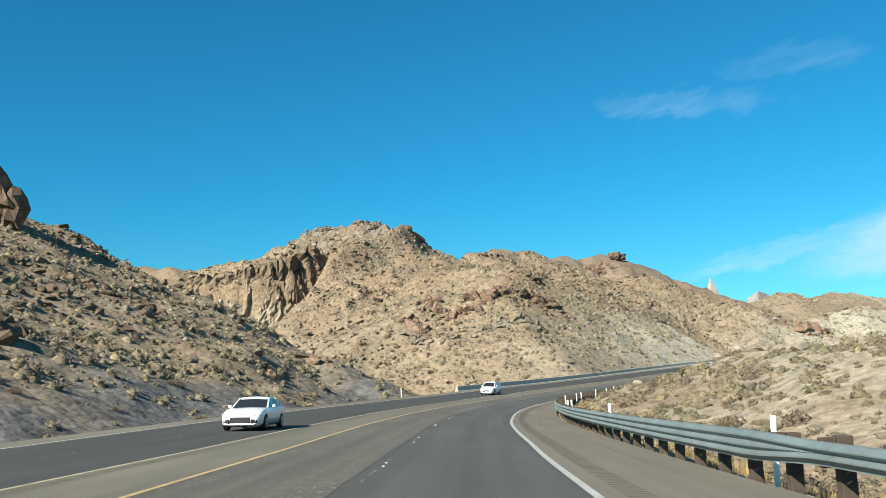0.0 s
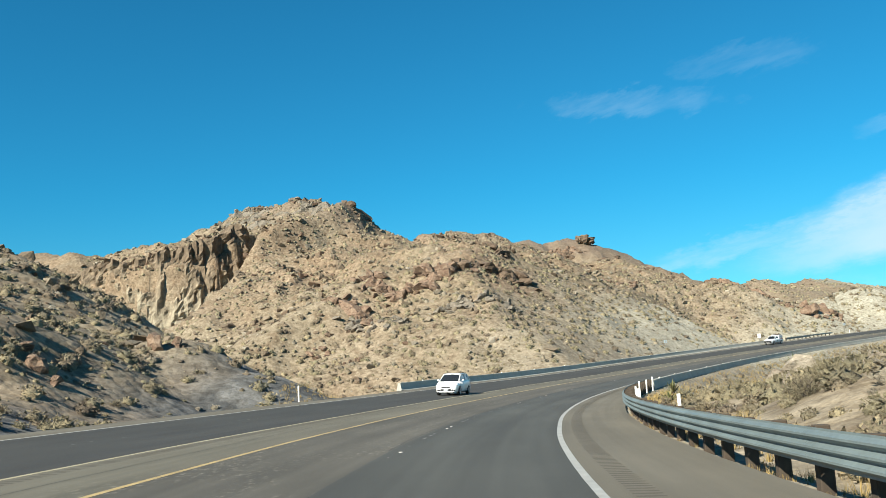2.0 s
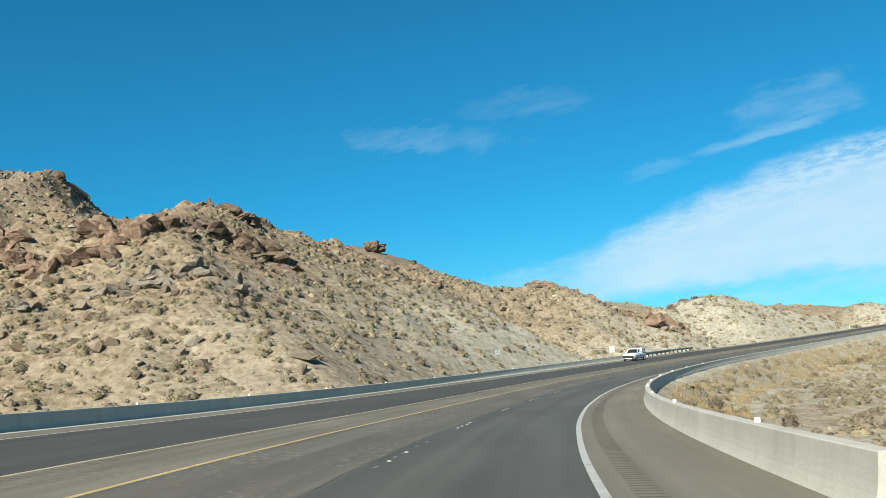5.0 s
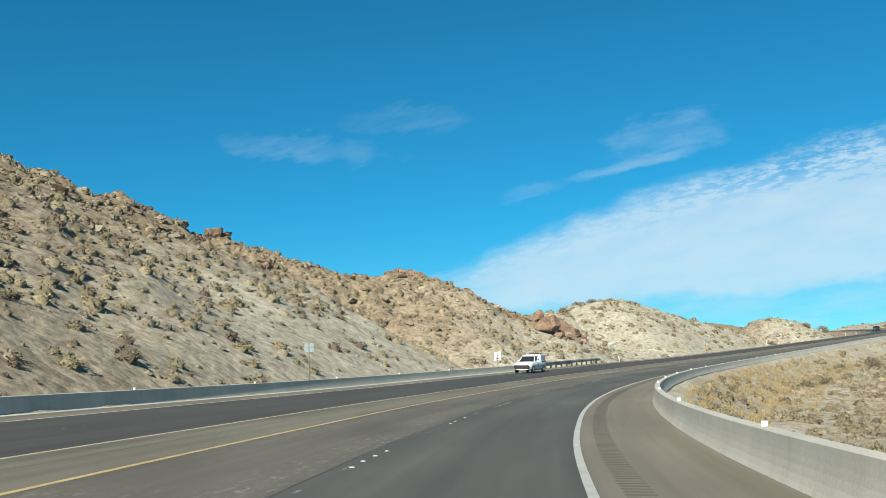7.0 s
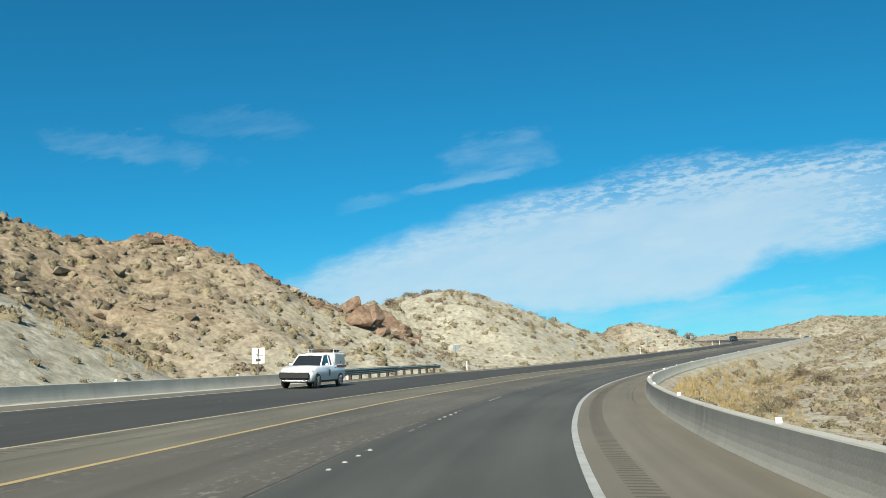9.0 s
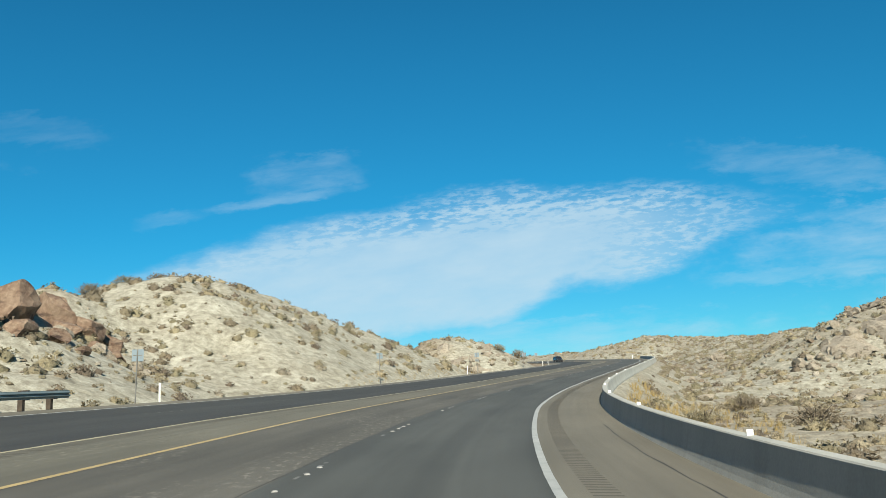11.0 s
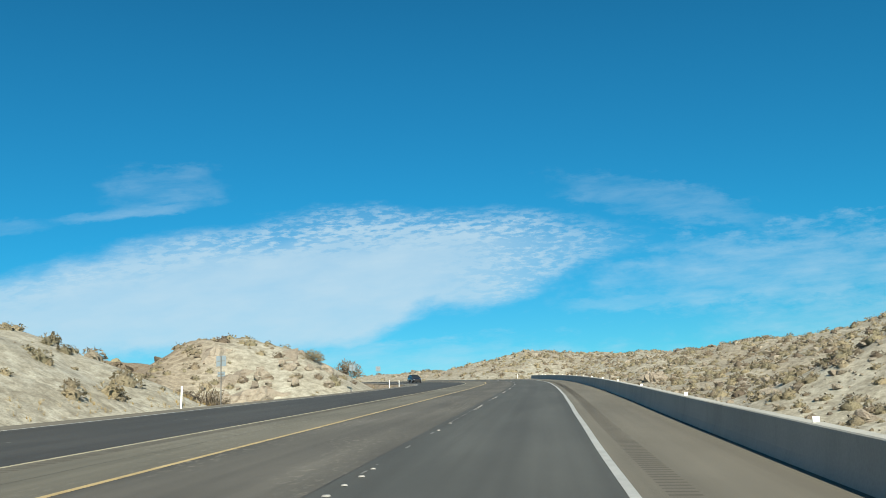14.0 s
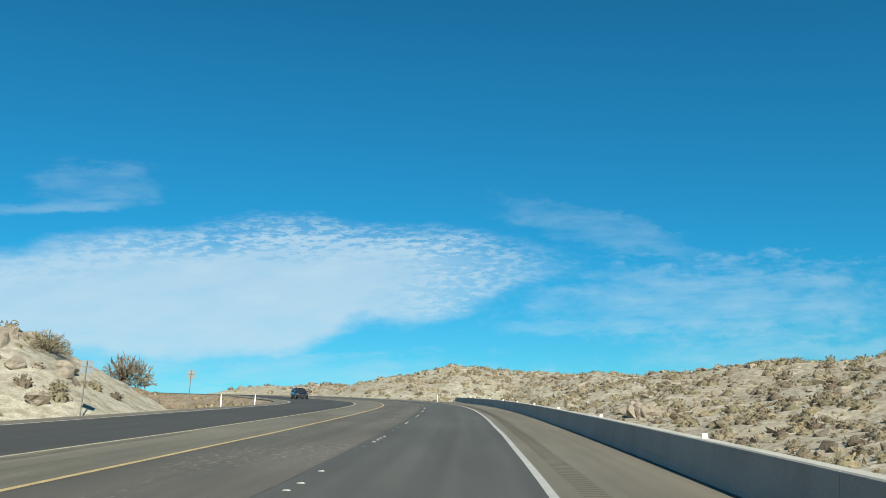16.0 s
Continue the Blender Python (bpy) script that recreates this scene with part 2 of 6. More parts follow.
SIGN_BLACK = plain("black_sign_film", (0.02, 0.02, 0.02), 0.5, 0, 0.1, 2)
PAINT = plain("white_car_paint", (0.80, 0.80, 0.80), 0.3, 0, 0.02, 1, 0, 0.8)
SILVER = plain("pale_silver_paint", (0.66, 0.68, 0.70), 0.3, 0.2, 0.02, 1, 0, 0.8)
DARK_PAINT = plain("black_car_paint", (0.015, 0.016, 0.02), 0.25, 0, 0.1, 1, 0, 0.8)
TRIM = plain("black_plastic_trim", (0.012, 0.012, 0.013), 0.55, 0, 0.2, 4)
RUBBER = plain("tyre_rubber", (0.018, 0.018, 0.018), 0.85, 0, 0.2, 6)
RIM = plain("alloy_rim", (0.42, 0.43, 0.45), 0.4, 0.5, 0.1, 6)
LAMP_GLASS = plain("headlamp_glass", (0.62, 0.65, 0.68), 0.12, 0.3, 0.1, 6, 0, 0.5)
RED_LAMP = plain("red_lamp_glass", (0.30, 0.02, 0.02), 0.2, 0, 0.1, 6)
PLATE = plain("pale_plate", (0.45, 0.5, 0.52), 0.5, 0, 0.1, 6)
RED_STRIPE = plain("red_orange_stripe", (0.42, 0.08, 0.05), 0.4, 0, 0.1, 3)
GREY_LOGO = plain("grey_green_decal", (0.16, 0.18, 0.13), 0.5, 0, 0.3, 8)
GLASS = plain("tinted_car_glass", (0.02, 0.024, 0.028), 0.06, 0, 0.05, 2, 0, 0.3)


def ground_material():
    m, n, l, b = material("desert_soil", 0.97)
    co = n.new("ShaderNodeTexCoord").outputs["Object"]
    at = n.new("ShaderNodeAttribute")
    at.attribute_name = "geology"
    sep = n.new("ShaderNodeSeparateColor")
    l.new(at.outputs["Color"], sep.inputs[0])
    big, mid, fine, grit = (mnoise(n, l, co, s, d, 0.6) for s, d in ((0.05, 5), (0.35, 5), (1.6, 5), (9.0, 3)))
    tan = mix(n, l, ramp(n, l, big, (0.35, (0, 0, 0)), (0.65, (1, 1, 1))), (0.19, 0.152, 0.103), (0.255, 0.213, 0.153))
    tan = mix(n, l, ramp(n, l, mid, (0.5, (0, 0, 0)), (0.68, (1, 1, 1))), tan, (0.172, 0.128, 0.083))
    pale = mix(n, l, ramp(n, l, mid, (0.35, (0, 0, 0)), (0.65, (1, 1, 1))), (0.285, 0.268, 0.212), (0.365, 0.35, 0.288))
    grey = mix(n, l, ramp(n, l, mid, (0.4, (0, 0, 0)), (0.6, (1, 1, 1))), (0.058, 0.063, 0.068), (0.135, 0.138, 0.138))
    c = mix(n, l, sep.outputs["Red"], tan, pale)
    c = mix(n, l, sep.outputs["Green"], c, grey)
    c = mix(n, l, sep.outputs["Blue"], c, mix(n, l, ramp(n, l, fine, (0.35, (0, 0, 0)), (0.65, (1, 1, 1))), (0.17, 0.098, 0.055), (0.265, 0.18, 0.115)))
    c = mix(n, l, 0.75, c, ramp(n, l, fine, (0.34, (0.52, 0.48, 0.43)), (0.6, (1.08, 1.08, 1.08))), "MULTIPLY")
    c = mix(n, l, 0.6, c, ramp(n, l, grit, (0.34, (0.58, 0.55, 0.50)), (0.6, (1.12, 1.12, 1.12))), "MULTIPLY")
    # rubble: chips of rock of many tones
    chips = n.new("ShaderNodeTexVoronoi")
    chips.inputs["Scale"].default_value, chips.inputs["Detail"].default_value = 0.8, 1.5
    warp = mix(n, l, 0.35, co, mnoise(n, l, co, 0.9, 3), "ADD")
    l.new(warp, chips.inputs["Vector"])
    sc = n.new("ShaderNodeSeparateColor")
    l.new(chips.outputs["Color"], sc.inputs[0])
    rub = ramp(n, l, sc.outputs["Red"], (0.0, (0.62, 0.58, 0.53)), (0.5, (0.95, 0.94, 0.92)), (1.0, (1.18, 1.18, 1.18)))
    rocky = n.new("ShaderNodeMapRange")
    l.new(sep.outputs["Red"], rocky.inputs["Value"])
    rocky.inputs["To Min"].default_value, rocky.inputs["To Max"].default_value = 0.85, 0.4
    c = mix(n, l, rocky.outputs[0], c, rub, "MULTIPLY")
    l.new(c, b.inputs["Base Color"])
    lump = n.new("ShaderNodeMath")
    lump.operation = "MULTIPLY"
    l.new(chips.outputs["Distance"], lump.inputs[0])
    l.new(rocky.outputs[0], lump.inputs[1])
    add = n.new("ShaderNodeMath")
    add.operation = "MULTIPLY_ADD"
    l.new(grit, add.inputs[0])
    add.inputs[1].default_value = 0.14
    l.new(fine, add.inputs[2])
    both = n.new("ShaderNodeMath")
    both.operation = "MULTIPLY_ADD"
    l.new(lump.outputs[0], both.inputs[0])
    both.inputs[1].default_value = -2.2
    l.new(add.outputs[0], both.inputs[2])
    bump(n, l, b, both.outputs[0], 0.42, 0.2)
    return m


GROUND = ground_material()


def rock_material(name, dark, light, varnish):
    m, n, l, b = material(name, 0.93)
    co = n.new("ShaderNodeTexCoord").outputs["Object"]
    rnd = n.new("ShaderNodeObjectInfo").outputs["Random"]
    big, fine = mnoise(n, l, co, 2.4, 6, 0.68), mnoise(n, l, co, 9, 5, 0.65)
    layers = mnoise(n, l, co, 1.0, 4, 0.6, (0.8, 0.8, 3.5))
    c = mix(n, l, ramp(n, l, big, (0.35, (0, 0, 0)), (0.65, (1, 1, 1))), dark, light)
    c = mix(n, l, ramp(n, l, layers, (0.56, (0, 0, 0)), (0.66, (1, 1, 1))), c, varnish)
    c = mix(n, l, 0.7, c, ramp(n, l, fine, (0.3, (0.65,) * 3), (0.7, (1.12,) * 3)), "MULTIPLY")
    c = mix(n, l, 0.6, c, ramp(n, l, rnd, (0.0, (0.75, 0.72, 0.7)), (1.0, (1.15, 1.15, 1.15))), "MULTIPLY")
    l.new(c, b.inputs["Base Color"])
    bump(n, l, b, fine, 0.8, 0.15)
    return m


BROWN_ROCK = rock_material("brown_varnished_rock", (0.0819, 0.0536, 0.0347), (0.189, 0.135, 0.0914), (0.0378, 0.0265, 0.0189))
RED_ROCK = rock_material("red_brown_rock", (0.132, 0.0756, 0.0491), (0.277, 0.202, 0.142), (0.0536, 0.0315, 0.0227))
GREY_ROCK = rock_material("grey_tan_rock", (0.126, 0.11, 0.0882), (0.252, 0.217, 0.17), (0.0567, 0.0473, 0.0378))
PALE_ROCK = rock_material("pale_tuff", (0.252, 0.211, 0.158), (0.353, 0.309, 0.243), (0.176, 0.135, 0.0945))



def cliff_material():
    m, n, l, b = material("fluted_cliff_rock", 0.94)
    co = n.new("ShaderNodeTexCoord").outputs["Object"]
    sep = n.new("ShaderNodeSeparateXYZ")
    l.new(co, sep.inputs[0])
    big, fine = mnoise(n, l, co, 0.12, 5, 0.65), mnoise(n, l, co, 1.3, 6, 0.68)
    streak = mnoise(n, l, co, 1.0, 5, 0.6, (0.55, 0.55, 0.07))
    up = n.new("ShaderNodeMapRange")
    l.new(sep.outputs[2], up.inputs["Value"])
    up.inputs["From Min"].default_value, up.inputs["From Max"].default_value = 6, 26
    wave = n.new("ShaderNodeMath")
    wave.operation = "MULTIPLY_ADD"
    l.new(big, wave.inputs[0])
    wave.inputs[1].default_value = 1.4
    l.new(up.outputs[0], wave.inputs[2])
    half = n.new("ShaderNodeMath")
    half.operation = "MULTIPLY"
    half.inputs[1].default_value = 0.5
    l.new(wave.outputs[0], half.inputs[0])
    c = ramp(n, l, half.outputs[0], (0.4, (0.315, 0.271, 0.195)), (0.63, (0.252, 0.198, 0.135)), (0.8, (0.17, 0.126, 0.0851)))
    c = mix(n, l, 0.8, c, ramp(n, l, streak, (0.36, (0.45, 0.42, 0.40)), (0.6, (1.12, 1.12, 1.12))), "MULTIPLY")
    c = mix(n, l, 0.7, c, ramp(n, l, fine, (0.32, (0.6,) * 3), (0.65, (1.12,) * 3)), "MULTIPLY")
    l.new(c, b.inputs["Base Color"])
    bump(n, l, b, fine, 0.9, 0.5)
    return m


CLIFF_ROCK = cliff_material()


def scatter_material(name, *colours, rough=0.95, mottle=0.0):
    m, n, l, b = material(name, rough)
    at = n.new("ShaderNodeAttribute")
    at.attribute_name = "tint"
    sep = n.new("ShaderNodeSeparateColor")
    l.new(at.outputs["Color"], sep.inputs[0])
    k = len(colours) - 1
    c = ramp(n, l, sep.outputs["Red"], *[(i / k, c) for i, c in enumerate(colours)])
    isl = n.new("ShaderNodeNewGeometry").outputs["Random Per Island"]
    c = mix(n, l, 0.8, c, ramp(n, l, isl, (0.0, (0.75,) * 3), (1.0, (1.18,) * 3)), "MULTIPLY")
    if mottle:
        co = n.new("ShaderNodeTexCoord").outputs["Object"]
        twigs = mnoise(n, l, co, 11, 5, 0.75)
        c = mix(n, l, mottle, c, ramp(n, l, twigs, (0.36, (0.35, 0.33, 0.30)), (0.56, (1.1, 1.1, 1.1)), (0.7, (1.35, 1.3, 1.2))), "MULTIPLY")
        bump(n, l, b, twigs, 1.0, 0.12)
    l.new(c, b.inputs["Base Color"])
    return m


SHRUB = scatter_material("dry_shrub_twigs", (0.15, 0.117, 0.083), (0.225, 0.183, 0.122), (0.22, 0.194, 0.12), (0.315, 0.26, 0.16), (0.265, 0.23, 0.172), mottle=0.55)
STONE = scatter_material("loose_stones", (0.115, 0.072, 0.046), (0.205, 0.165, 0.117), (0.34, 0.30, 0.238), mottle=0.5)
GRASS = scatter_material("dry_grass", (0.25, 0.175, 0.062), (0.31, 0.225, 0.09), (0.25, 0.20, 0.11))
YUCCA = scatter_material("yucca_leaf", (0.0882, 0.101, 0.0378), (0.158, 0.158, 0.063), (0.227, 0.195, 0.0945))
BARK = plain("grey_bark", (0.0756, 0.0599, 0.0473), 0.95, 0, 0.3, 6, 0.5)

# ---------------------------------------------------------------- road line
# The white edge line on the right, on the road's surface.
ROAD = [
    (-2.35, -109.97, 0.26),
    (-1.45, -64.98, 0.26),
    (-0.54, -19.99, 0.26),
    (0.13, 3.33, -0.06),
    (1.27, 26.63, -0.51),
    (2.89, 49.90, -0.85),
    (6.02, 73.01, -1.09),
    (11.04, 95.79, -1.25),
    (17.96, 118.06, -1.21),
    (26.85, 139.63, -0.93),
    (37.24, 160.51, -0.55),
    (49.02, 180.64, 0.05),
    (62.39, 199.75, 0.85),
    (77.27, 217.71, 1.75),
    (93.55, 234.42, 2.79),
    (110.96, 249.94, 3.87),
    (129.59, 263.97, 5.13),
    (145.87, 274.48, 6.28),
    (163.27, 284.34, 7.59),
    (181.02, 293.55, 9.01),
    (198.87, 302.58, 10.45),
    (216.68, 311.68, 11.87),
    (234.42, 320.92, 13.25),
    (252.06, 330.34, 14.62),
    (269.52, 340.10, 15.97),
    (286.56, 350.55, 17.33),
    (302.79, 362.23, 18.70),
    (317.58, 375.67, 20.08),
    (330.09, 391.25, 21.50),
    (338.86, 408.06, 22.87),
    (344.65, 427.18, 23.97),
    (347.32, 446.98, 25.07),
    (346.81, 466.95, 26.17),
    (343.11, 486.59, 27.27),
    (336.34, 505.38, 28.37),
]
BANKS = [-0.3, 0.6, 1.5, 2.2, 2.4, 2.4, 2.5, 2.8, 3.2, 2.4, 1.5, 0.85, 0.6, -0.1, -1.1, -1.6, -1.6]   # degrees, every 40 m from 20 m before the start
LANE, MEDIAN = 3.66, 2.88
L_LANE, YEL_R = -LANE, -2 * LANE
YEL_L = YEL_R - MEDIAN
L_EDGE = YEL_L - 2 * LANE
R_EDGE = 0.0


def spline(points, step=1.0):
    """A smooth line through points, resampled to even steps."""
    p = np.array(points, float)
    p = np.vstack([2 * p[0] - p[1], p, 2 * p[-1] - p[-2]])
    out = []
    for i in range(1, len(p) - 2):
        for f in np.linspace(0, 1, 24, endpoint=False):
            a, b, c, d = p[i - 1:i + 3]
            out.append(0.5 * (2 * b + (c - a) * f + (2 * a - 5 * b + 4 * c - d) * f * f + (3 * b - a - 3 * c + d) * f ** 3))
    out.append(p[-2])
    out = np.array(out)
    s = np.r_[0, np.cumsum(np.linalg.norm(np.diff(out[:, :2], axis=0), axis=1))]
    t = np.arange(0, s[-1], step)
    return np.stack([np.interp(t, s, out[:, k]) for k in range(3)], 1)


BANK_S, BANK_T = -20 + 40 * np.arange(len(BANKS)), np.tan(np.radians(BANKS))
LINE = spline(ROAD)
ahead = np.gradient(LINE, axis=0)
ahead[:, 2] = 0
ahead /= np.linalg.norm(ahead, axis=1)[:, None]
SIDE = np.stack([ahead[:, 1], -ahead[:, 0], 0 * ahead[:, 0]], 1)
S0 = int(np.argmin(np.hypot(LINE[:, 0], LINE[:, 1])))   # the metre mark beside the start


def road(s, l, up=0.0):
    """The place s metres on from the start and l metres to the right of the edge line, on the road's surface."""
    u = np.clip(s + S0, 0, len(LINE) - 1.001)
    i = np.int64(u)
    f = (u - i)[..., None] if np.ndim(u) else u - i
    q, r = LINE[i] * (1 - f) + LINE[i + 1] * f, SIDE[i] * (1 - f) + SIDE[i + 1] * f
    l = np.asarray(l, float)
    drop = -np.interp(s, BANK_S, BANK_T) * l + up
    return q + r * l[..., None] + np.stack([0 * drop, 0 * drop, drop], -1)


def road_turn(s):
    """The heading of the road at s, as a turn about z of a thing that faces +y."""
    i = int(np.clip(s + S0, 0, len(LINE) - 1))
    return math.atan2(-ahead[i, 0], ahead[i, 1])


S_MIN, S_MAX = -S0 + 1.0, len(LINE) - S0 - 3.0


# ---------------------------------------------------------------- mesh helpers
def mesh_object(name, verts, faces, mat=None, smooth=False):
    me = bpy.data.meshes.new(name)
    me.from_pydata([tuple(v) for v in verts], [], faces)
    if mat:
        me.materials.append(mat)
    if smooth:
        me.polygons.foreach_set("use_smooth", [True] * len(me.polygons))
    me.update()
    return new(name, me)


def part(name, bm, mat, parent, label=""):
    """Links a bmesh as one mesh under a thing or a part."""
    me = bpy.data.meshes.new(name)
    bm.to_mesh(me)
    bm.free()
    me.materials.append(mat)
    ob = new(name, me)
    ob.parent = parent
    return tagged(ob, label)


def child(name, me, parent, m=None):
    ob = new(name, me)
    ob.parent = parent
    if m is not None:
        ob.matrix_basis = m
    return ob


def thing(name, m, label, category, group=""):
    ob = new(name)
    ob.empty_display_size = 0.2
    ob.matrix_basis = m
    return tagged(ob, label, category, group)


def box(bm, cx, cy, cz, sx, sy, sz, turn=None, bevel=0.0):
    g = bmesh.ops.create_cube(bm, size=1.0)
    m = Matrix.Translation((cx, cy, cz)) @ (turn or Matrix()) @ Matrix.Diagonal((sx, sy, sz, 1))
    bmesh.ops.transform(bm, matrix=m, verts=g["verts"])
    if bevel:
        es = list({e for v in g["verts"] for e in v.link_edges})
        bmesh.ops.bevel(bm, geom=es, offset=bevel, segments=1, affect="EDGES")
    return bm


def box_bm(*args, **kw):
    return box(bmesh.new(), *args, **kw)


def rod(bm, a, b, r0, r1=None, seg=8):
    a, b = Vector(a), Vector(b)
    g = bmesh.ops.create_cone(bm, cap_ends=True, segments=seg, radius1=r0, radius2=r0 if r1 is None else r1, depth=(b - a).length)
    bmesh.ops.transform(bm, matrix=Matrix.Translation((a + b) / 2) @ (b - a).to_track_quat("Z", "Y").to_matrix().to_4x4(), verts=g["verts"])
    return bm


def sweep(name, s0, s1, section, mat, step=2.0, smooth=False, closed=False, parent=None, wave=0.0):
    """A strip along the road with the given section of (right, up). Its UV is in metres."""
    ss = np.linspace(s0, s1, max(2, int((s1 - s0) / step) + 1))
    sec = np.array(section, float)
    n = len(sec)
    v = np.concatenate([road(np.full(n, s), sec[:, 0] + wave * math.sin(s * 0.37) * math.sin(s * 0.11 + 2), sec[:, 1]) for s in ss])
    m = n if closed else n - 1
    f = [(i * n + (j + 1) % n, (i + 1) * n + (j + 1) % n, (i + 1) * n + j, i * n + j) for i in range(len(ss) - 1) for j in range(m)]
    if closed:
        f += [tuple(range(n)), tuple((len(ss) - 1) * n + j for j in range(n))[::-1]]
    ob = mesh_object(name, v, f, mat, smooth)
    uv = ob.data.uv_layers.new(name="metres")
    at = np.array([(sec[k % n, 0], ss[k // n]) for k in range(len(v))])
    idx = np.zeros(len(ob.data.loops), int)
    ob.data.loops.foreach_get("vertex_index", idx)
    uv.data.foreach_set("uv", at[idx].ravel())
    if parent:
        ob.parent = parent
    return ob


def strips(name, quads, mat):
    """Many loose quads of (s0, s1, l0, l1, up), lying on the road, in one mesh."""
    q = np.array(quads, float)
    v = np.stack([road(q[:, a], q[:, b], q[:, 4]) for a, b in ((0, 2), (0, 3), (1, 3), (1, 2))], 1).reshape(-1, 3)
    return mesh_object(name, v, [(4 * i, 4 * i + 1, 4 * i + 2, 4 * i + 3) for i in range(len(q))], mat)


def ribbon(paths, name, mat):
    """Thin strips along lines of (s, l, width), in one mesh."""
    v, f = [], []
    for p in paths:
        for k, (s, l, w) in enumerate(p):
            v += [road(s, l - w / 2, 0.002), road(s, l + w / 2, 0.002)]
            if k:
                b = len(v)
                f.append((b - 4, b - 3, b - 1, b - 2))
    return mesh_object(name, v, f, mat)


# ---------------------------------------------------------------- road
P_LEFT, P_RIGHT = L_EDGE - 1.9, R_EDGE + 2.75
for nm, sec, mat, lab in (
        ("road", [(L_LANE - 0.3, 0), (R_EDGE, 0)], LANES, "dark grey asphalt lane with worn wheel tracks"),
        ("road", [(YEL_R, 0), (L_LANE - 0.3, 0)], DUSTY_LANE, "dusty brown-grey asphalt passing lane with wheel tracks"),
        ("road", [(L_EDGE, 0), (YEL_L, 0)], OLD_LANES, "dark grey asphalt oncoming lanes with worn wheel tracks"),
        ("median", [(YEL_L, 0), (YEL_R, 0)], MEDIAN_MAT, "flat brownish painted median between two yellow lines"),
        ("shoulder", [(R_EDGE, 0), (P_RIGHT, 0), (P_RIGHT, -0.5)], SHOULDER, "brownish worn asphalt road shoulder"),
        ("shoulder", [(P_LEFT, -0.5), (P_LEFT, 0), (L_EDGE, 0)], SHOULDER, "brownish worn asphalt road shoulder")):
    tagged(sweep(nm, S_MIN, S_MAX, sec, mat), lab, "road", kind="structure")
for l, w, mat, lab in ((R_EDGE, 0.14, WHITE_LINE, "white painted edge line on the asphalt"), (L_EDGE, 0.16, WHITE_LINE, "white painted edge line on the asphalt"),
                       (YEL_R, 0.14, YELLOW_LINE, "yellow painted median line on the asphalt"), (YEL_L, 0.13, CREAM_LINE, "faded cream-yellow median line on the asphalt")):
    tagged(sweep("road_line", S_MIN, S_MAX, [(l - w / 2, 0.003), (l + w / 2, 0.003)], mat, wave=0.015), lab, "road marking", kind="structure")
tagged(sweep("gutter", 131, 285, [(P_LEFT - 0.75, 0.015), (P_LEFT + 0.02, 0.012), (P_LEFT + 0.02, -0.2)], CONCRETE), "pale concrete strip at the foot of the barrier", "gutter", kind="structure")
# grooves of the rumble strips: flat bars, the recesses' shade put into their colour
for l0, l1, a, b in ((0.40, 0.80, 0, 520), (YEL_L + 0.22, YEL_L + 0.58, 0, 420)):
    tagged(strips("rumble_strip", [(s, s + 0.11, l0, l1, 0.002) for s in np.arange(a, b, 0.30)], GROOVE_SHADE), "row of flat dark bars coloured as the shade in shallow rumble grooves", "rumble strip", kind="stuff")
# paving seams, tar lines and skid marks
rng = np.random.default_rng(4)
seams = []
for s0, s1, l0, w0 in ((-20, 62, -3.95, 0.03), (70, 150, -3.98, 0.035), (158, 262, -3.94, 0.035), (268, 395, -3.96, 0.03), (402, 520, -3.97, 0.025), (60, 250, YEL_L + 1.3, 0.022), (290, 470, YEL_L + 1.42, 0.02),
                       (258, 300, 2.05, 0.035), (262, 276, 1.8, 0.02), (20, 60, 1.9, 0.015)):
    ss = np.arange(s0, s1, 0.8)
    wob = np.cumsum(rng.normal(0, 0.012, len(ss)))
    wob -= np.linspace(0, wob[-1], len(ss))
    seams.append([(s, l0 + o, max(0.006, w0 * rng.uniform(0.4, 1.3))) for s, o in zip(ss, wob)])
tagged(ribbon(seams, "paving_seam", SEAM), "thin dark tarred seam along the asphalt", "road seam", kind="stuff")
skids = [[(110 + 1.35 * j + 0.8 * k, l0 + bend * (j / 11) ** 1.6, 0.085 * min(1, (j + 1) / 4, (12 - j) / 4)) for j in range(12)] for k, (l0, bend) in enumerate(((-1.55, 0.4), (-1.08, 0.15)))]
tagged(ribbon(skids, "skid_mark", SKID), "curved black tyre skid marks on the asphalt", "skid mark", kind="stuff")
# raised lane buttons, four to a group
bmk = bmesh.new()
bmesh.ops.create_cone(bmk, cap_ends=True, segments=10, radius1=0.05, radius2=0.034, depth=0.022)
bmesh.ops.translate(bmk, verts=bmk.verts, vec=(0, 0, 0.011))
dot = bpy.data.meshes.new("lane_button")
bmk.to_mesh(dot)
bmk.free()
dot.materials.append(BUTTON)
for g in range(-1, 43):
    for j in range(4):
        s = 54.3 + 12.05 * (g - 4) + 1.02 * j
        if rng.random() < (0.55 if s < 150 else 0.2):
            continue
        ob = new("lane_button", dot)
        ob.matrix_basis = Matrix.Translation(Vector(road(s, L_LANE + rng.uniform(-0.02, 0.02), 0.001))) @ Matrix.Diagonal((rng.uniform(0.8, 1.2), rng.uniform(0.9, 1.5), 1, 1)) 
        tagged(ob, "small round white ceramic button on the asphalt", "lane marker", "lane buttons")
worn = [(s + 1.02 * j - 0.07, s + 1.02 * j + 0.07, l - 0.05, l + 0.05, 0.003) for s in np.arange(2, 520, 12.05) for j in range(4) for l in (YEL_L - LANE,) if rng.random() > 0.2]
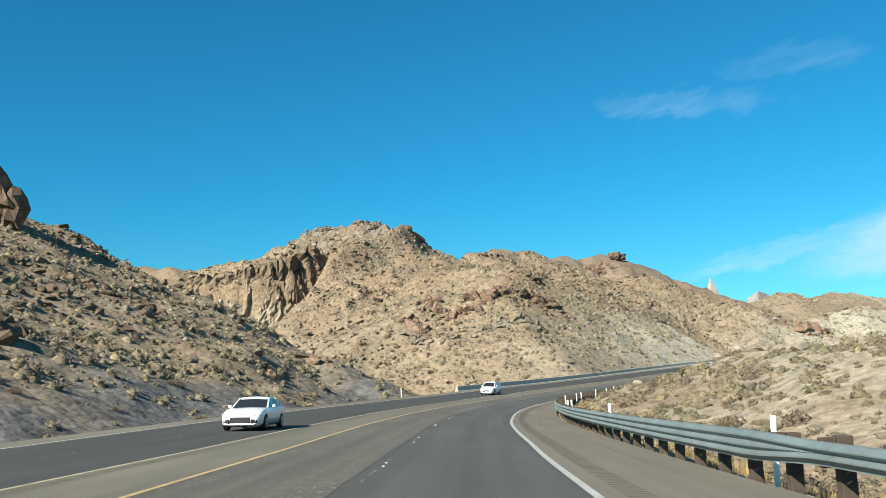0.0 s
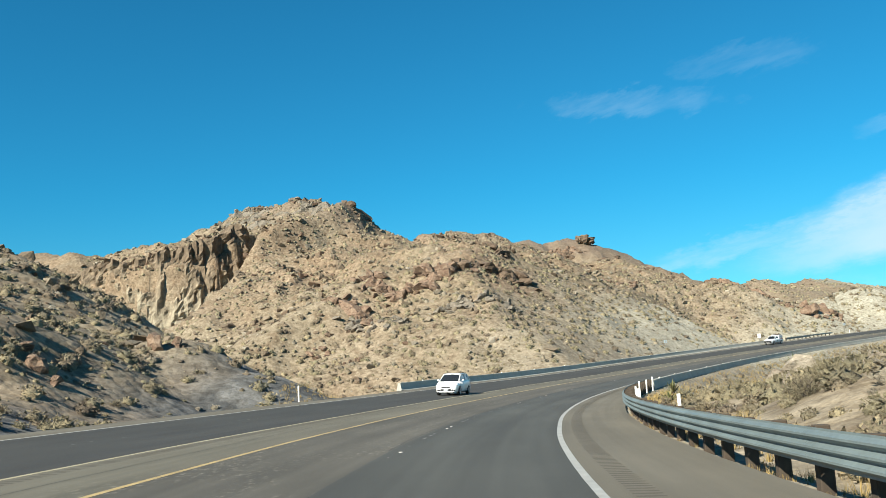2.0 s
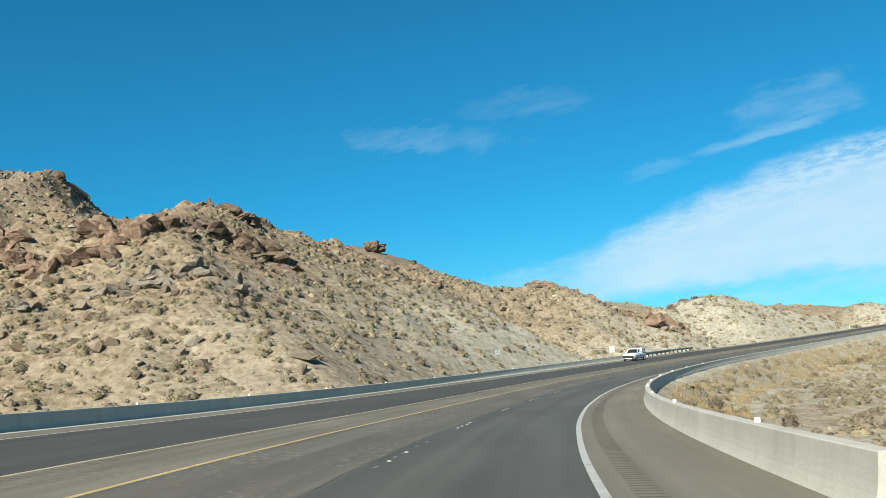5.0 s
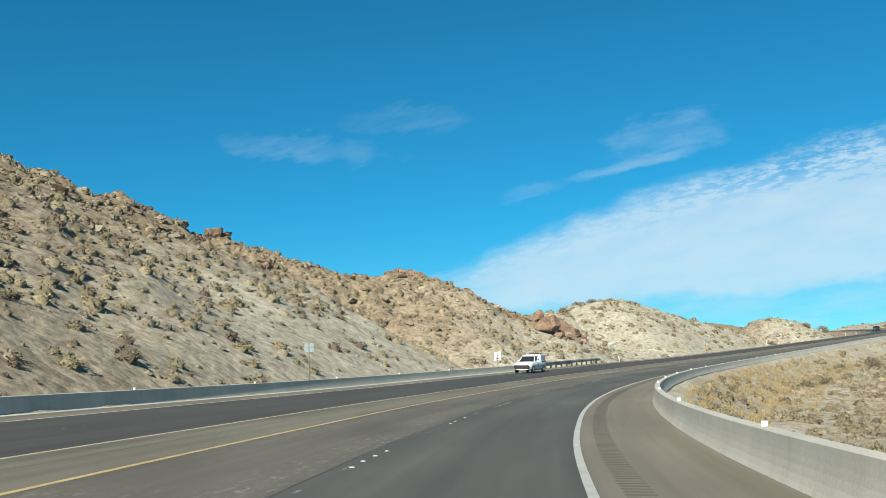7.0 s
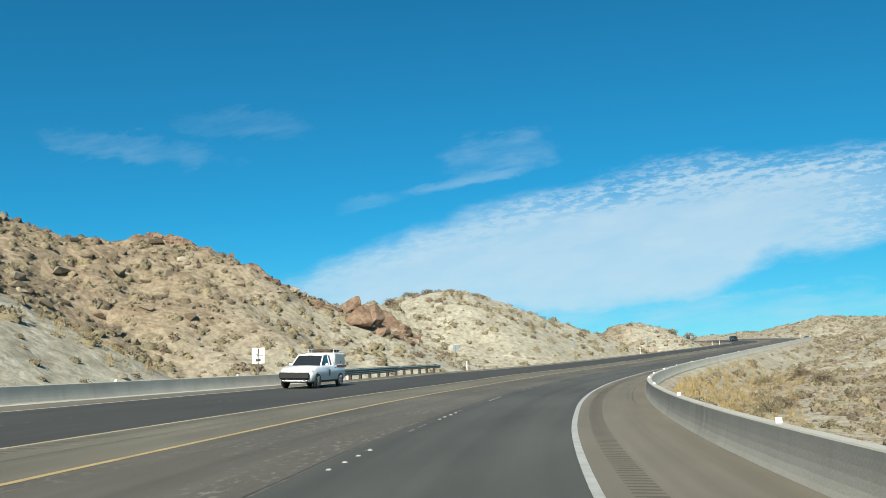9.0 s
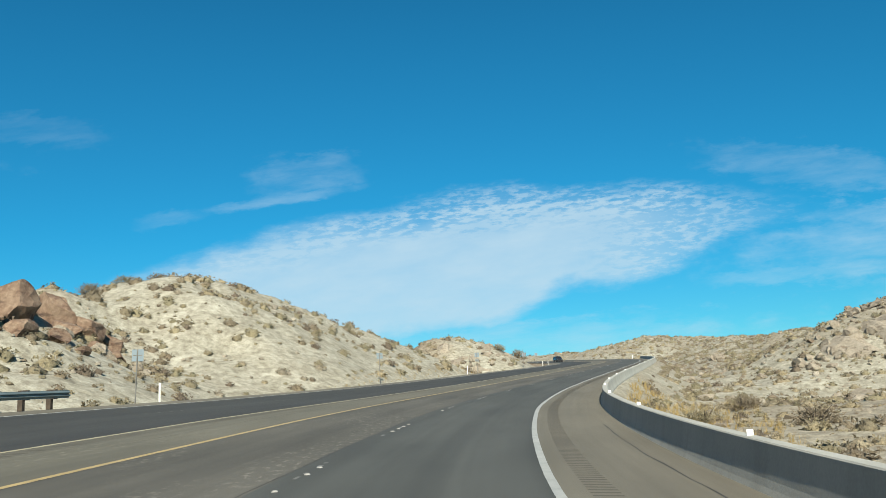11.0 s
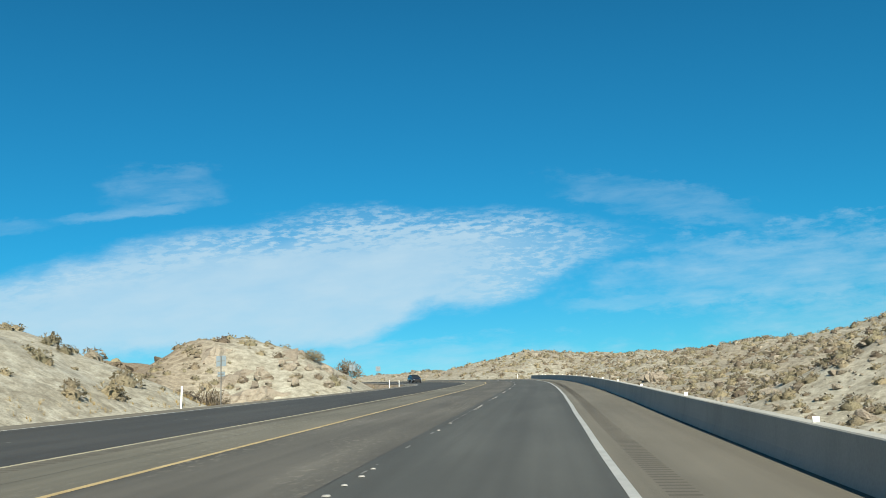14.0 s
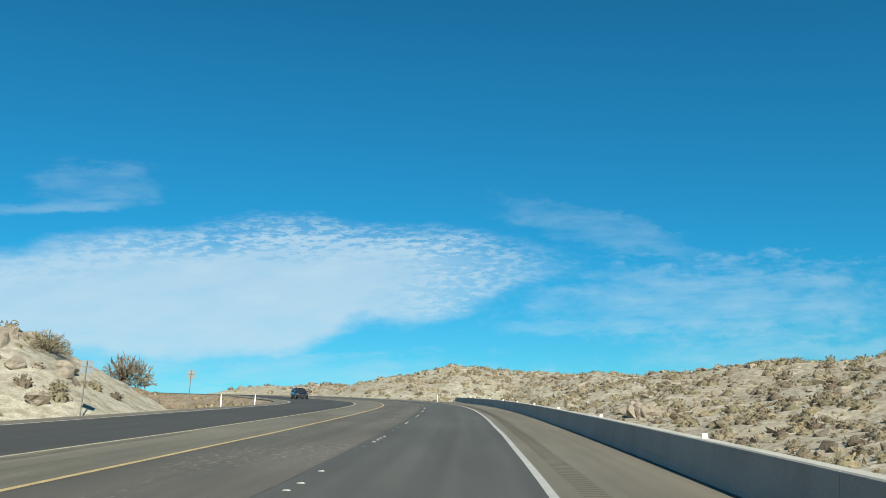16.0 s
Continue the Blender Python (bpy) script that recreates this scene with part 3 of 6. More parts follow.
worn += [(s, s + rng.uniform(0.1, 0.5), L_LANE - 0.09, L_LANE - 0.09 + rng.uniform(0.03, 0.09), 0.0025) for s in rng.uniform(0, 520, 260)]
tagged(strips("worn_lane_marks", worn, WORN_PAINT), "worn white specks of old lane paint on the asphalt", "lane marker", kind="stuff")

# ---------------------------------------------------------------- terrain
RIDGES = [
    # crest points (x, y, z), slope
    ([(-240, 390, 52), (-221.2, 389.5, 51.2), (-202.5, 389, 50.5), (-183.8, 388.5, 49.8), (-165, 388, 49), (-140.8, 386.7, 54.6), (-117.7, 388.6, 52.3), (-100.5, 371.9, 48.4), (-92, 374.3, 45.7), (-64.7, 365.8, 50.5), (-59.1, 380.7, 52.5), (-46.3, 398.8, 65), (-41.3, 412.9, 69.8), (-21.7, 395.2, 69), (-9.6, 369.1, 54.1), (10, 362, 44)], 0.55),
    ([(10, 362, 43.9), (15.6, 377.8, 45.2), (23.4, 393.6, 49.9), (24.5, 405.6, 55), (32, 425.2, 55.1), (37.9, 443.9, 62.6), (48.8, 446.7, 61.9), (52.2, 464.9, 63.3), (59, 476.5, 62.2), (70.4, 487.7, 64.7), (83.1, 504.5, 63.3), (94.5, 501.5, 65.7), (103.1, 502.2, 60.4), (125, 500, 40), (145, 500, 30), (156.7, 493.3, 28.3), (168.3, 486.7, 26.7), (180, 480, 25)], 0.5),
    ([(-12, 222, 5), (-6, 229, 10.6), (4.8, 239.4, 25), (10.9, 232.7, 17.9), (24.8, 243, 24), (27.6, 256.2, 33.2), (28, 275.1, 34.1), (30.4, 291.9, 35.4), (23.2, 304.8, 33.9), (12.2, 325.3, 38.5), (7.6, 336.6, 41.6), (1, 357, 42.7), (-8.1, 365.7, 63.4)], 0.55),
    ([(52.4, 307.4, 32), (66, 318.5, 29.1), (73.9, 325, 30), (87, 324.5, 25.9), (105.4, 324.3, 25.3), (115, 320, 14), (123.1, 312.3, 16.5), (138.9, 328.2, 18.2)], 0.62),
    ([(93.9, 331.7, 24.2), (95.1, 363.7, 30), (97.6, 398.2, 37.8), (100.4, 431.9, 45), (97, 468.3, 49.8), (106.1, 504, 65.4)], 0.45),
    ([(136.3, 321.5, 13.5), (154.6, 334.5, 23.2), (164, 334.3, 22.7), (177.1, 334.2, 19.2), (190.8, 334.3, 15.9), (202, 338, 9.8)], 0.56),
    ([(222, 359, 17), (235.7, 361.4, 22.8), (246, 364, 16.5), (254, 374, 15.8), (262, 384, 15)], 0.66),
    ([(249.9, 270, 24.2), (246.9, 282.9, 20.1), (237, 294, 12.8)], 0.5),
    ([(409.8, 420.2, 29.8), (376.8, 395.5, 30.4), (386, 385.9, 29.5), (363, 365.1, 26.4), (332, 334.8, 23.1), (332.8, 308.5, 26.6), (316.7, 281.9, 27.6), (300.3, 249.8, 26.5)], 0.25),
    ([(292.3, 487.6, 33.2), (317.1, 455.9, 26.7), (351.9, 434.5, 26.8), (380.2, 400.7, 24.3)], 0.3),
    ([(245.6, 616.3, 51.4), (297.7, 641.2, 53.4), (334.7, 639, 44.5), (369.4, 640.3, 44.5)], 0.3),
    ([(38, 18, 3), (33, 32, 3), (28, 46, 3), (26.5, 58, 2.8), (25, 70, 2.5), (23, 82, 1)], 0.35),
    ([(-100, 122, 44), (-70.8, 128.6, 38), (-64.7, 141.4, 33), (-65.8, 146.6, 33), (-60.9, 144.9, 29.8), (-56.7, 147.4, 27.6), (-50.8, 148.2, 24.2), (-44.7, 145.9, 19.8), (-37.1, 143.8, 14.6), (-25.7, 134, 8.9), (-15.9, 125.3, 4.8), (-9.6, 121.8, 2.1)], 0.68),
    ([(-75, 40, 13), (-60, 62, 12), (-46, 86, 9.5), (-40, 104, 6.5)], 0.36),
    ([(-30, 140, 3), (-36, 175, 3.5), (-36.5, 205, 4.8), (-37, 235, 6), (-33, 266, 7)], 0.35),
]


def lattice(ix, iy, seed):
    h = (ix * 374761393 + iy * 668265263 + seed * 2147483647) & 0x7FFFFFFF
    h = ((h ^ (h >> 13)) * 1274126177) & 0x7FFFFFFF
    return ((h ^ (h >> 16)) & 0xFFFF) / 32767.5 - 1.0


def bumps(x, y, size, seed=0):
    """Smooth noise from -1 to 1 with the given size in metres."""
    u, v = x / size, y / size
    iu, iv = np.floor(u).astype(np.int64), np.floor(v).astype(np.int64)
    fu, fv = u - iu, v - iv
    fu, fv = fu * fu * (3 - 2 * fu), fv * fv * (3 - 2 * fv)
    a, b, c, d = lattice(iu, iv, seed), lattice(iu + 1, iv, seed), lattice(iu, iv + 1, seed), lattice(iu + 1, iv + 1, seed)
    return (a * (1 - fu) + b * fu) * (1 - fv) + (c * (1 - fu) + d * fu) * fv


def fade(v, lo, hi):
    t = np.clip((v - lo) / (hi - lo), 0, 1)
    return t * t * (3 - 2 * t)


def near_line(x, y):
    """The nearest mark of the road line, its offset to the right and its height, for many places."""
    i = np.zeros(len(x), int)
    pts = LINE[::3, :2]
    for k in range(0, len(x), 20000):
        d = (x[k:k + 20000, None] - pts[None, :, 0]) ** 2 + (y[k:k + 20000, None] - pts[None, :, 1]) ** 2
        i[k:k + 20000] = d.argmin(1) * 3
    i = np.clip(i, 0, len(LINE) - 1)
    dx, dy = x - LINE[i, 0], y - LINE[i, 1]
    side = dx * SIDE[i, 0] + dy * SIDE[i, 1]
    far = np.hypot(dx, dy)
    along = dx * SIDE[i, 1] * -1 + dy * SIDE[i, 0]
    slope = np.gradient(LINE[:, 2])[i]
    inside = (i > 4) & (i < len(LINE) - 5)
    return i, np.where(inside, side, np.where(side >= 0, 1, -1) * far), LINE[i, 2] + np.clip(along, -3, 3) * slope


def ridge_height(x, y, crest, slope):
    best = np.full(len(x), -1e3)
    for a, b in zip(crest[:-1], crest[1:]):
        a, b = np.array(a, float), np.array(b, float)
        d = b[:2] - a[:2]
        f = np.clip(((x - a[0]) * d[0] + (y - a[1]) * d[1]) / (d @ d), 0, 1)
        dist = np.hypot(x - a[0] - f * d[0], y - a[1] - f * d[1])
        best = np.maximum(best, a[2] + f * (b[2] - a[2]) - slope * (np.sqrt(dist ** 2 + 25) - 5))
    return best


CLIFF_X = [-120, -98, -84, -72, -60, -50, -42, -36]
CLIFF_Y = [354, 347, 343, 340, 341, 346, 356, 366]
CLIFF_FOOT = [18, 17, 16, 16, 17, 23, 34, 46]
CLIFF_TOP = [34, 40, 43, 44, 46, 50, 54, 56]


def terrain(x, y, rough=True):
    i, l, zr = near_line(x, y)
    h = zr - 3.0 - 0.02 * np.abs(l)
    for crest, slope in RIDGES:
        r = ridge_height(x, y, crest, slope)
        d = h - r
        h = np.where(np.abs(d) < 4, np.maximum(h, r) + (4 - np.abs(d)) ** 2 / 16, np.maximum(h, r))
    # gullies and ledges
    le, re = P_LEFT + 0.4, P_RIGHT - 0.3
    out = np.maximum(np.maximum(le - l, l - re), 0)
    away = fade(out, 0, 25)
    if rough:
        rise = fade(h - zr, 6, 30)
        h = h + away * (2.2 * bumps(x, y, 34, 3) - 1.2 * np.abs(bumps(x + 9, y, 21, 5)) + (0.6 + 0.9 * rise) * bumps(x, y, 9, 7) + (0.35 + 0.5 * rise) * np.abs(bumps(x, y, 4.2, 9)))
        crags = away * fade(h - zr, 4, 16) * (0.45 + 0.55 * fade(bumps(x, y, 26, 15), -0.3, 0.5)) * (1 - 0.85 * fade(ridge_height(x, y, RIDGES[5][0], 0.56) - h, -6, -1.0))
        h = h + crags * (2.4 * (0.5 - np.abs(bumps(x + 0.4 * y, y, 8.5, 17))) + 1.5 * (0.5 - np.abs(bumps(x, y - 0.3 * x, 4.0, 19))))
        strata = h / 2.6 + 0.9 * bumps(x, y, 15, 25) + 0.35 * bumps(x, y, 5, 27)
        strata = strata - np.floor(strata)
        h = h + crags * (0.4 + 0.6 * fade(bumps(x, y, 12, 29), -0.2, 0.5)) * 1.3 * (np.minimum(strata / 0.75, (1 - strata) / 0.25) - 0.5)
    # the ground at the foot of the cliff
    foot = np.interp(x, CLIFF_X, CLIFF_FOOT) - 0.08 * np.maximum(np.interp(x, CLIFF_X, CLIFF_Y) - y, 0)
    before = (x > CLIFF_X[0]) & (x < CLIFF_X[-1]) & (y < np.interp(x, CLIFF_X, CLIFF_Y) + 1)
    foot = foot + 1.5 * np.maximum(np.interp(x, CLIFF_X, CLIFF_Y) - y - 45, 0)
    h = np.where(before, np.minimum(h, foot), h)
    # graded banks beside the road
    edge = zr - np.interp(i - S0, BANK_S, BANK_T) * np.clip(l, le, re) - 0.12
    s = i - S0
    fill = np.where((l > 0) & (s > 132), 0.62, 0.4)
    bank = np.where(s < 150, 1.0 * np.clip(out - 0.8, 0, 3.2) + 0.2 * np.clip(out - 4.0, 0, 20.8) + 0.5 * np.maximum(out - 24.8, 0), 0.62 * np.maximum(out - 0.8, 0))
    h = np.clip(h, edge - fill * np.maximum(out - 1.0, 0), edge + np.where(l < 0, bank, 0.45 * np.maximum(out - 0.8, 0)))
    if rough:
        h = h + np.where(l < 0, fade(out, 4, 14), 0) * (1.1 * bumps(x, y, 13, 33) - 0.9 * np.abs(bumps(x, y, 6.5, 35)) + 0.45 * bumps(x, y, 3.4, 37))
        h = h + fade(out, 0.3, 4) * (0.16 * bumps(x, y, 3.1, 11) + 0.10 * bumps(x, y, 1.6, 13))
    return np.where(out <= 0.01, edge - 0.25, h)


def geology(x, y, h):
    """How pale, how grey and how brown the ground is."""
    i, l, zr = near_line(x, y)
    s, out = i - S0, np.where(l < 0, P_LEFT - l, l - P_RIGHT)
    n = bumps(x, y, 14, 21) * 0.5 + bumps(x, y, 5, 23) * 0.3
    hill = fade(ridge_height(x, y, RIDGES[5][0], 0.56) - h, -6, -1.0)
    low = np.where((l < 0) & (s > 165) & (s < 480), (1 - fade(out + 9 * n, 11, 30)) * (0.25 + 0.75 * fade(s, 205, 250)), 0)
    right = np.where(l > 0, 0.55 + 0.3 * fade(s, 280, 330) + 0.5 * n, 0)
    pale = np.clip(np.maximum(np.maximum(hill * 0.95, low), right) + 0.25 * n, 0, 1)
    pale = np.where((l > 0) & (s < 110), np.clip(0.4 + n, 0, 1), pale)
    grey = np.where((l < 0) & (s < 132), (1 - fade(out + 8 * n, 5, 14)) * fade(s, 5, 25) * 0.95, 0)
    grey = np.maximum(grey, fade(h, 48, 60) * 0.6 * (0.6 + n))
    spur = fade(26 - np.hypot((x - 14) / 1.5, y - 238), 0, 16)
    brown = np.clip(fade(h - zr, 12, 30) * 0.35 + 0.5 * n + 0.5 * spur * (0.4 + n), 0, 1) * (1 - pale) * np.where(l > 0, 0.4, 1.0)
    return pale, np.clip(grey, 0, 1), np.clip(brown, 0, 0.8)


def axis(a, b, step, far):
    core = np.arange(a, b + 0.1, step)
    grow = np.cumsum(step * 1.22 ** np.arange(1, 40))
    grow = grow[grow < far]
    return np.r_[a - grow[::-1], core, b + grow]


gx, gy = axis(-95, 400, 1.25, 3600), axis(-20, 440, 1.25, 3600)
XX, YY = np.meshgrid(gx, gy)
fx, fy = XX.ravel(), YY.ravel()
ZZ = terrain(fx, fy)
nx, ny = len(gx), len(gy)
k = np.arange(nx * ny).reshape(ny, nx)
quads = np.stack([k[:-1, :-1], k[:-1, 1:], k[1:, 1:], k[1:, :-1]], -1).reshape(-1, 4)
gme = bpy.data.meshes.new("ground")
gme.vertices.add(nx * ny)
gme.vertices.foreach_set("co", np.stack([fx, fy, ZZ], 1).ravel())
gme.loops.add(quads.size)
gme.loops.foreach_set("vertex_index", quads.ravel())
gme.polygons.add(len(quads))
gme.polygons.foreach_set("loop_start", np.arange(0, quads.size, 4))
gme.polygons.foreach_set("use_smooth", np.ones(len(quads), bool))
gme.update(calc_edges=True)
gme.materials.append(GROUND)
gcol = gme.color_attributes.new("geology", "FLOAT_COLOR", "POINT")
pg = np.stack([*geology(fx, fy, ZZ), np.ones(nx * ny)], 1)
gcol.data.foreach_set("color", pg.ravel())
tagged(new("ground", gme), "dry tan desert hillsides with pale cut slopes", "ground", kind="structure")


GRID = ZZ.reshape(ny, nx)


def heights(x, y):
    """The ground's height on its own mesh, for many places."""
    i, j = np.clip(np.searchsorted(gx, x) - 1, 0, nx - 2), np.clip(np.searchsorted(gy, y) - 1, 0, ny - 2)
    u, v = (x - gx[i]) / (gx[i + 1] - gx[i]), (y - gy[j]) / (gy[j + 1] - gy[j])
    return (GRID[j, i] * (1 - u) + GRID[j, i + 1] * u) * (1 - v) + (GRID[j + 1, i] * (1 - u) + GRID[j + 1, i + 1] * u) * v


def height(x, y):
    return float(heights(np.array([x], float), np.array([y], float))[0])


def on_ground(s, l, sink=0.0):
    p = road(s, l)
    if P_LEFT < l < P_RIGHT:
        return Vector(p)
    return Vector((p[0], p[1], height(p[0], p[1]) - sink))


# ---------------------------------------------------------------- barriers
FACE = [(0.27, 0.0), (0.235, 0.08), (0.20, 0.18), (0.172, 0.30), (0.153, 0.42), (0.140, 0.54), (0.132, 0.63)]   # half a section, hollow towards the foot
BARRIER = [(-0.27, -0.4)] + [(-a, b) for a, b in FACE] + [(-0.112, 0.65), (0.112, 0.65)] + FACE[::-1] + [(0.27, -0.4)]


def tab(parent, s, l, up):
    """A white reflector tab on top of a barrier or rail."""
    bm = box_bm(0, 0, 0.045, 0.10, 0.03, 0.09, bevel=0.006)
    ob = part("reflector_tab", bm, WHITE_PLASTIC, parent, "white plastic reflector tab")
    ob.matrix_basis = Matrix.Translation(Vector(road(s, l, up))) @ Matrix.Rotation(road_turn(s), 4, "Z")


def barrier(s0, s1, l, label):
    ob = tagged(thing("concrete_barrier", Matrix(), label, "barrier"))
    s = s0
    while s < s1 - 0.5:
        e = min(s + 12.2, s1)
        sweep("barrier_section", s + 0.006, e - 0.006, [(l + a, b) for a, b in BARRIER], CONCRETE, 1.5, False, True, ob)
        tab(ob, (s + e) / 2, l, 0.65)
        s = e
    return ob


barrier(131.4, 284.5, L_EDGE - 2.8, "long grey concrete barrier along the far shoulder")
barrier(132.5, 506, R_EDGE + 2.9, "long grey concrete barrier along the near shoulder")

# ---------------------------------------------------------------- guardrails
W_BEAM = [(0.0, 0.0), (0.0, 0.03), (-0.08, 0.09), (-0.08, 0.11), (-0.01, 0.15), (-0.01, 0.17), (-0.08, 0.21), (-0.08, 0.23), (0.0, 0.29), (0.0, 0.31)]
THRIE = [(0.0, 0.0), (0.0, 0.03), (-0.08, 0.08), (-0.08, 0.11), (-0.01, 0.16), (-0.01, 0.18), (-0.08, 0.22), (-0.08, 0.25), (-0.01, 0.30), (-0.01, 0.32), (-0.08, 0.37), (-0.08, 0.40), (0.0, 0.45), (0.0, 0.48)]
pw = box_bm(0, 0, -0.05, 0.20, 0.20, 1.55, bevel=0.012)
post_mesh = bpy.data.meshes.new("post")
pw.to_mesh(post_mesh)
pw.free()
post_mesh.materials.append(POST_WOOD)
bw = box_bm(0, 0, 0, 0.20, 0.16, 0.38, bevel=0.01)
block_mesh = bpy.data.meshes.new("block")
bw.to_mesh(block_mesh)
bw.free()
block_mesh.materials.append(POST_WOOD)


def rail(name, s0, s1, prof, l, up, flip, parent):
    sec = [(l + (-a if flip else a), up + b) for a, b in prof]
    sec += [(p[0] + (-0.004 if flip else 0.004), p[1]) for p in sec[::-1]]
    if flip:
        sec = sec[::-1]
    sweep(name, s0, s1, sec, STEEL, 1.0, False, True, parent)


def rail_taper(s0, l, parent):
    """The panel in which two waves widen into three."""
    low = [W_BEAM[k] for k in (0, 1, 2, 3, 4, 4, 4, 5, 5, 5, 6, 7, 8, 9)]
    v, n = [], 17
    for k in range(n):
        f = k / (n - 1)
        f = f * f * (3 - 2 * f)
        for d in (0.0, 0.004):
            for (a, b), (a2, b2) in zip(low, THRIE):
                v.append(road(s0 + 3.8 * k / (n - 1), l + a * (1 - f) + a2 * f + d, (0.44 + b) * (1 - f) + (0.33 + b2) * f))
    w = len(THRIE)
    f = []
    for k in range(n - 1):
        for d in (0, w):
            f += [(k * 2 * w + d + j, k * 2 * w + d + j + 1, (k + 1) * 2 * w + d + j + 1, (k + 1) * 2 * w + d + j) for j in range(w - 1)]
    me = bpy.data.meshes.new("rail_taper")
    me.from_pydata([tuple(p) for p in v], [], f)
    me.materials.append(STEEL)
    child("rail_taper", me, parent, Matrix())


def guardrail(s0, s1, l, flip, w_spans, label):
    ob = thing("guardrail", Matrix(), label, "guardrail")
    sgn = -1 if flip else 1
    s = s0
    while s < s1 - 0.3:
        e = min(s + 3.81, s1)
        thin = any(a <= s < b for a, b in w_spans)
        if thin and any(e >= b for a, b in w_spans) and s1 > 100:
            s = e
            continue
        rail("rail_panel", s, e - 0.01, W_BEAM if thin else THRIE, l, 0.44 if thin else 0.33, flip, ob)
        s = e
    for a, b in w_spans:
        if s0 < b < s1:
            if s1 < 200:
                rail_taper(math.ceil((b - s0) / 3.81) * 3.81 + s0 - 3.81, l, ob)
    for s in np.arange(s0 + 0.5, s1, 1.905):
        t = Matrix.Rotation(road_turn(s), 4, "Z")
        jit = Matrix.Rotation(random.uniform(-0.02, 0.02), 4, "Y")
        child("post", post_mesh, ob, Matrix.Translation(Vector(road(s, l + sgn * 0.33, 0.05 + random.uniform(-0.02, 0.04)))) @ t @ jit)
        child("block", block_mesh, ob, Matrix.Translation(Vector(road(s, l + sgn * 0.12, 0.6))) @ t)
    return ob


guardrail(-34, 131.8, R_EDGE + 2.72, False, ((-40, 15.5),), "blue-grey steel guardrail on square timber posts")
guardrail(285.2, 307.5, L_EDGE - 1.75, True, ((296, 320),), "blue-grey steel guardrail ending on the far shoulder")


# ---------------------------------------------------------------- roadside posts and signs
def delineator(s, l, tall=1.2, group="roadside markers"):
    p = on_ground(s, l, 0.05)
    ob = thing("delineator_post", Matrix.Translation(p) @ Matrix.Rotation(road_turn(s), 4, "Z") @ Matrix.Rotation(radians(random.uniform(-2, 2)), 4, "Y"), "slim white plastic delineator post beside the road", "marker post", group)
    bm = box_bm(0, 0, tall / 2, 0.10, 0.022, tall, bevel=0.008)
    part("blade", bm, WHITE_PLASTIC, ob)
    bm = box_bm(0, -0.014, tall - 0.16, 0.075, 0.006, 0.18)
    part("reflector", bm, SIGN_FACE, ob, "pale reflector patch")


for s in (15.9, 34.5, 52.0, 56.4, 75, 93, 98.5, 113, 122, 128):
    delineator(s, R_EDGE + 3.35, 1.25)
for s, l in ((111.5, -20.6), (290, -20.9), (316.5, -19.9), (391, -19.9), (466, -20.0), (486, -20.2)):
    delineator(s, l)
for s, l in ((500, 3.6), (519, 3.2)):
    delineator(s, l)


def sign(s, l, w, h, top, front=False, tilt=0.0, label="", double=False):
    """A road sign on one post; unless front is set it shows its bare back."""
    p = on_ground(s, l, 0.1)
    ob = thing("road_sign", Matrix.Translation(p) @ Matrix.Rotation(road_turn(s), 4, "Z") @ Matrix.Rotation(radians(tilt), 4, "Y"), label, "road sign", "roadside signs")
    bm = box_bm(0, 0, top / 2, 0.055, 0.055, top, bevel=0.006)
    part("post", bm, POST_STEEL, ob, "perforated square steel post")
    panels = [(top - h / 2, w, h)] + ([(top - h * 1.75, w * 0.75, h * 0.45)] if double else [])
    for zc, pw_, ph in panels:
        bm = box_bm(0, 0.045, zc, pw_, 0.012, ph, bevel=0.004)
        part("panel", bm, SIGN_BACK if not front else SIGN_FACE, ob, "bare aluminium panel back" if not front else "white panel")
        bm = box_bm(0, 0.034, zc, pw_ * 0.8, 0.012, 0.05)
        part("brace", bm, POST_STEEL, ob, "thin steel brace")
    if front:
        bm = box_bm(0, 0.036, top - h * 0.5, w * 0.86, 0.004, 0.03)
        for k, (bx, bz, bw_, bh) in enumerate(((0, 0.28, 0.12, 0.3), (-0.08, 0.08, 0.3, 0.05), (0, -0.28, 0.4, 0.16))):
            box(bm, bx * w, 0.036, top - h * 0.5 + bz * h, bw_ * w, 0.004, bh * h)
        part("symbol", bm, SIGN_BLACK, ob, "plain black bars")


sign(232, -21.0, 0.7, 0.6, 2.7, label="bare aluminium back of a sign behind the barrier")
sign(277, -21.6, 0.85, 1.0, 3.3, front=True, label="white square sign with black marks beside the rail")
sign(316, -21.0, 0.66, 0.62, 3.4, tilt=2, label="bare aluminium sign back on a slim post")
sign(355, -19.7, 0.6, 0.55, 3.1, label="bare aluminium sign back on a steel post")
sign(397, -19.9, 0.6, 0.62, 3.1, label="bare aluminium sign back beside a bare bush", double=True)
sign(436, -19.9, 0.62, 0.62, 3.0, tilt=3, label="bare aluminium sign back on a leaning post")
sign(457, -20.4, 0.6, 0.6, 3.1, tilt=2, label="pale sign back on a leaning post beside a bush")


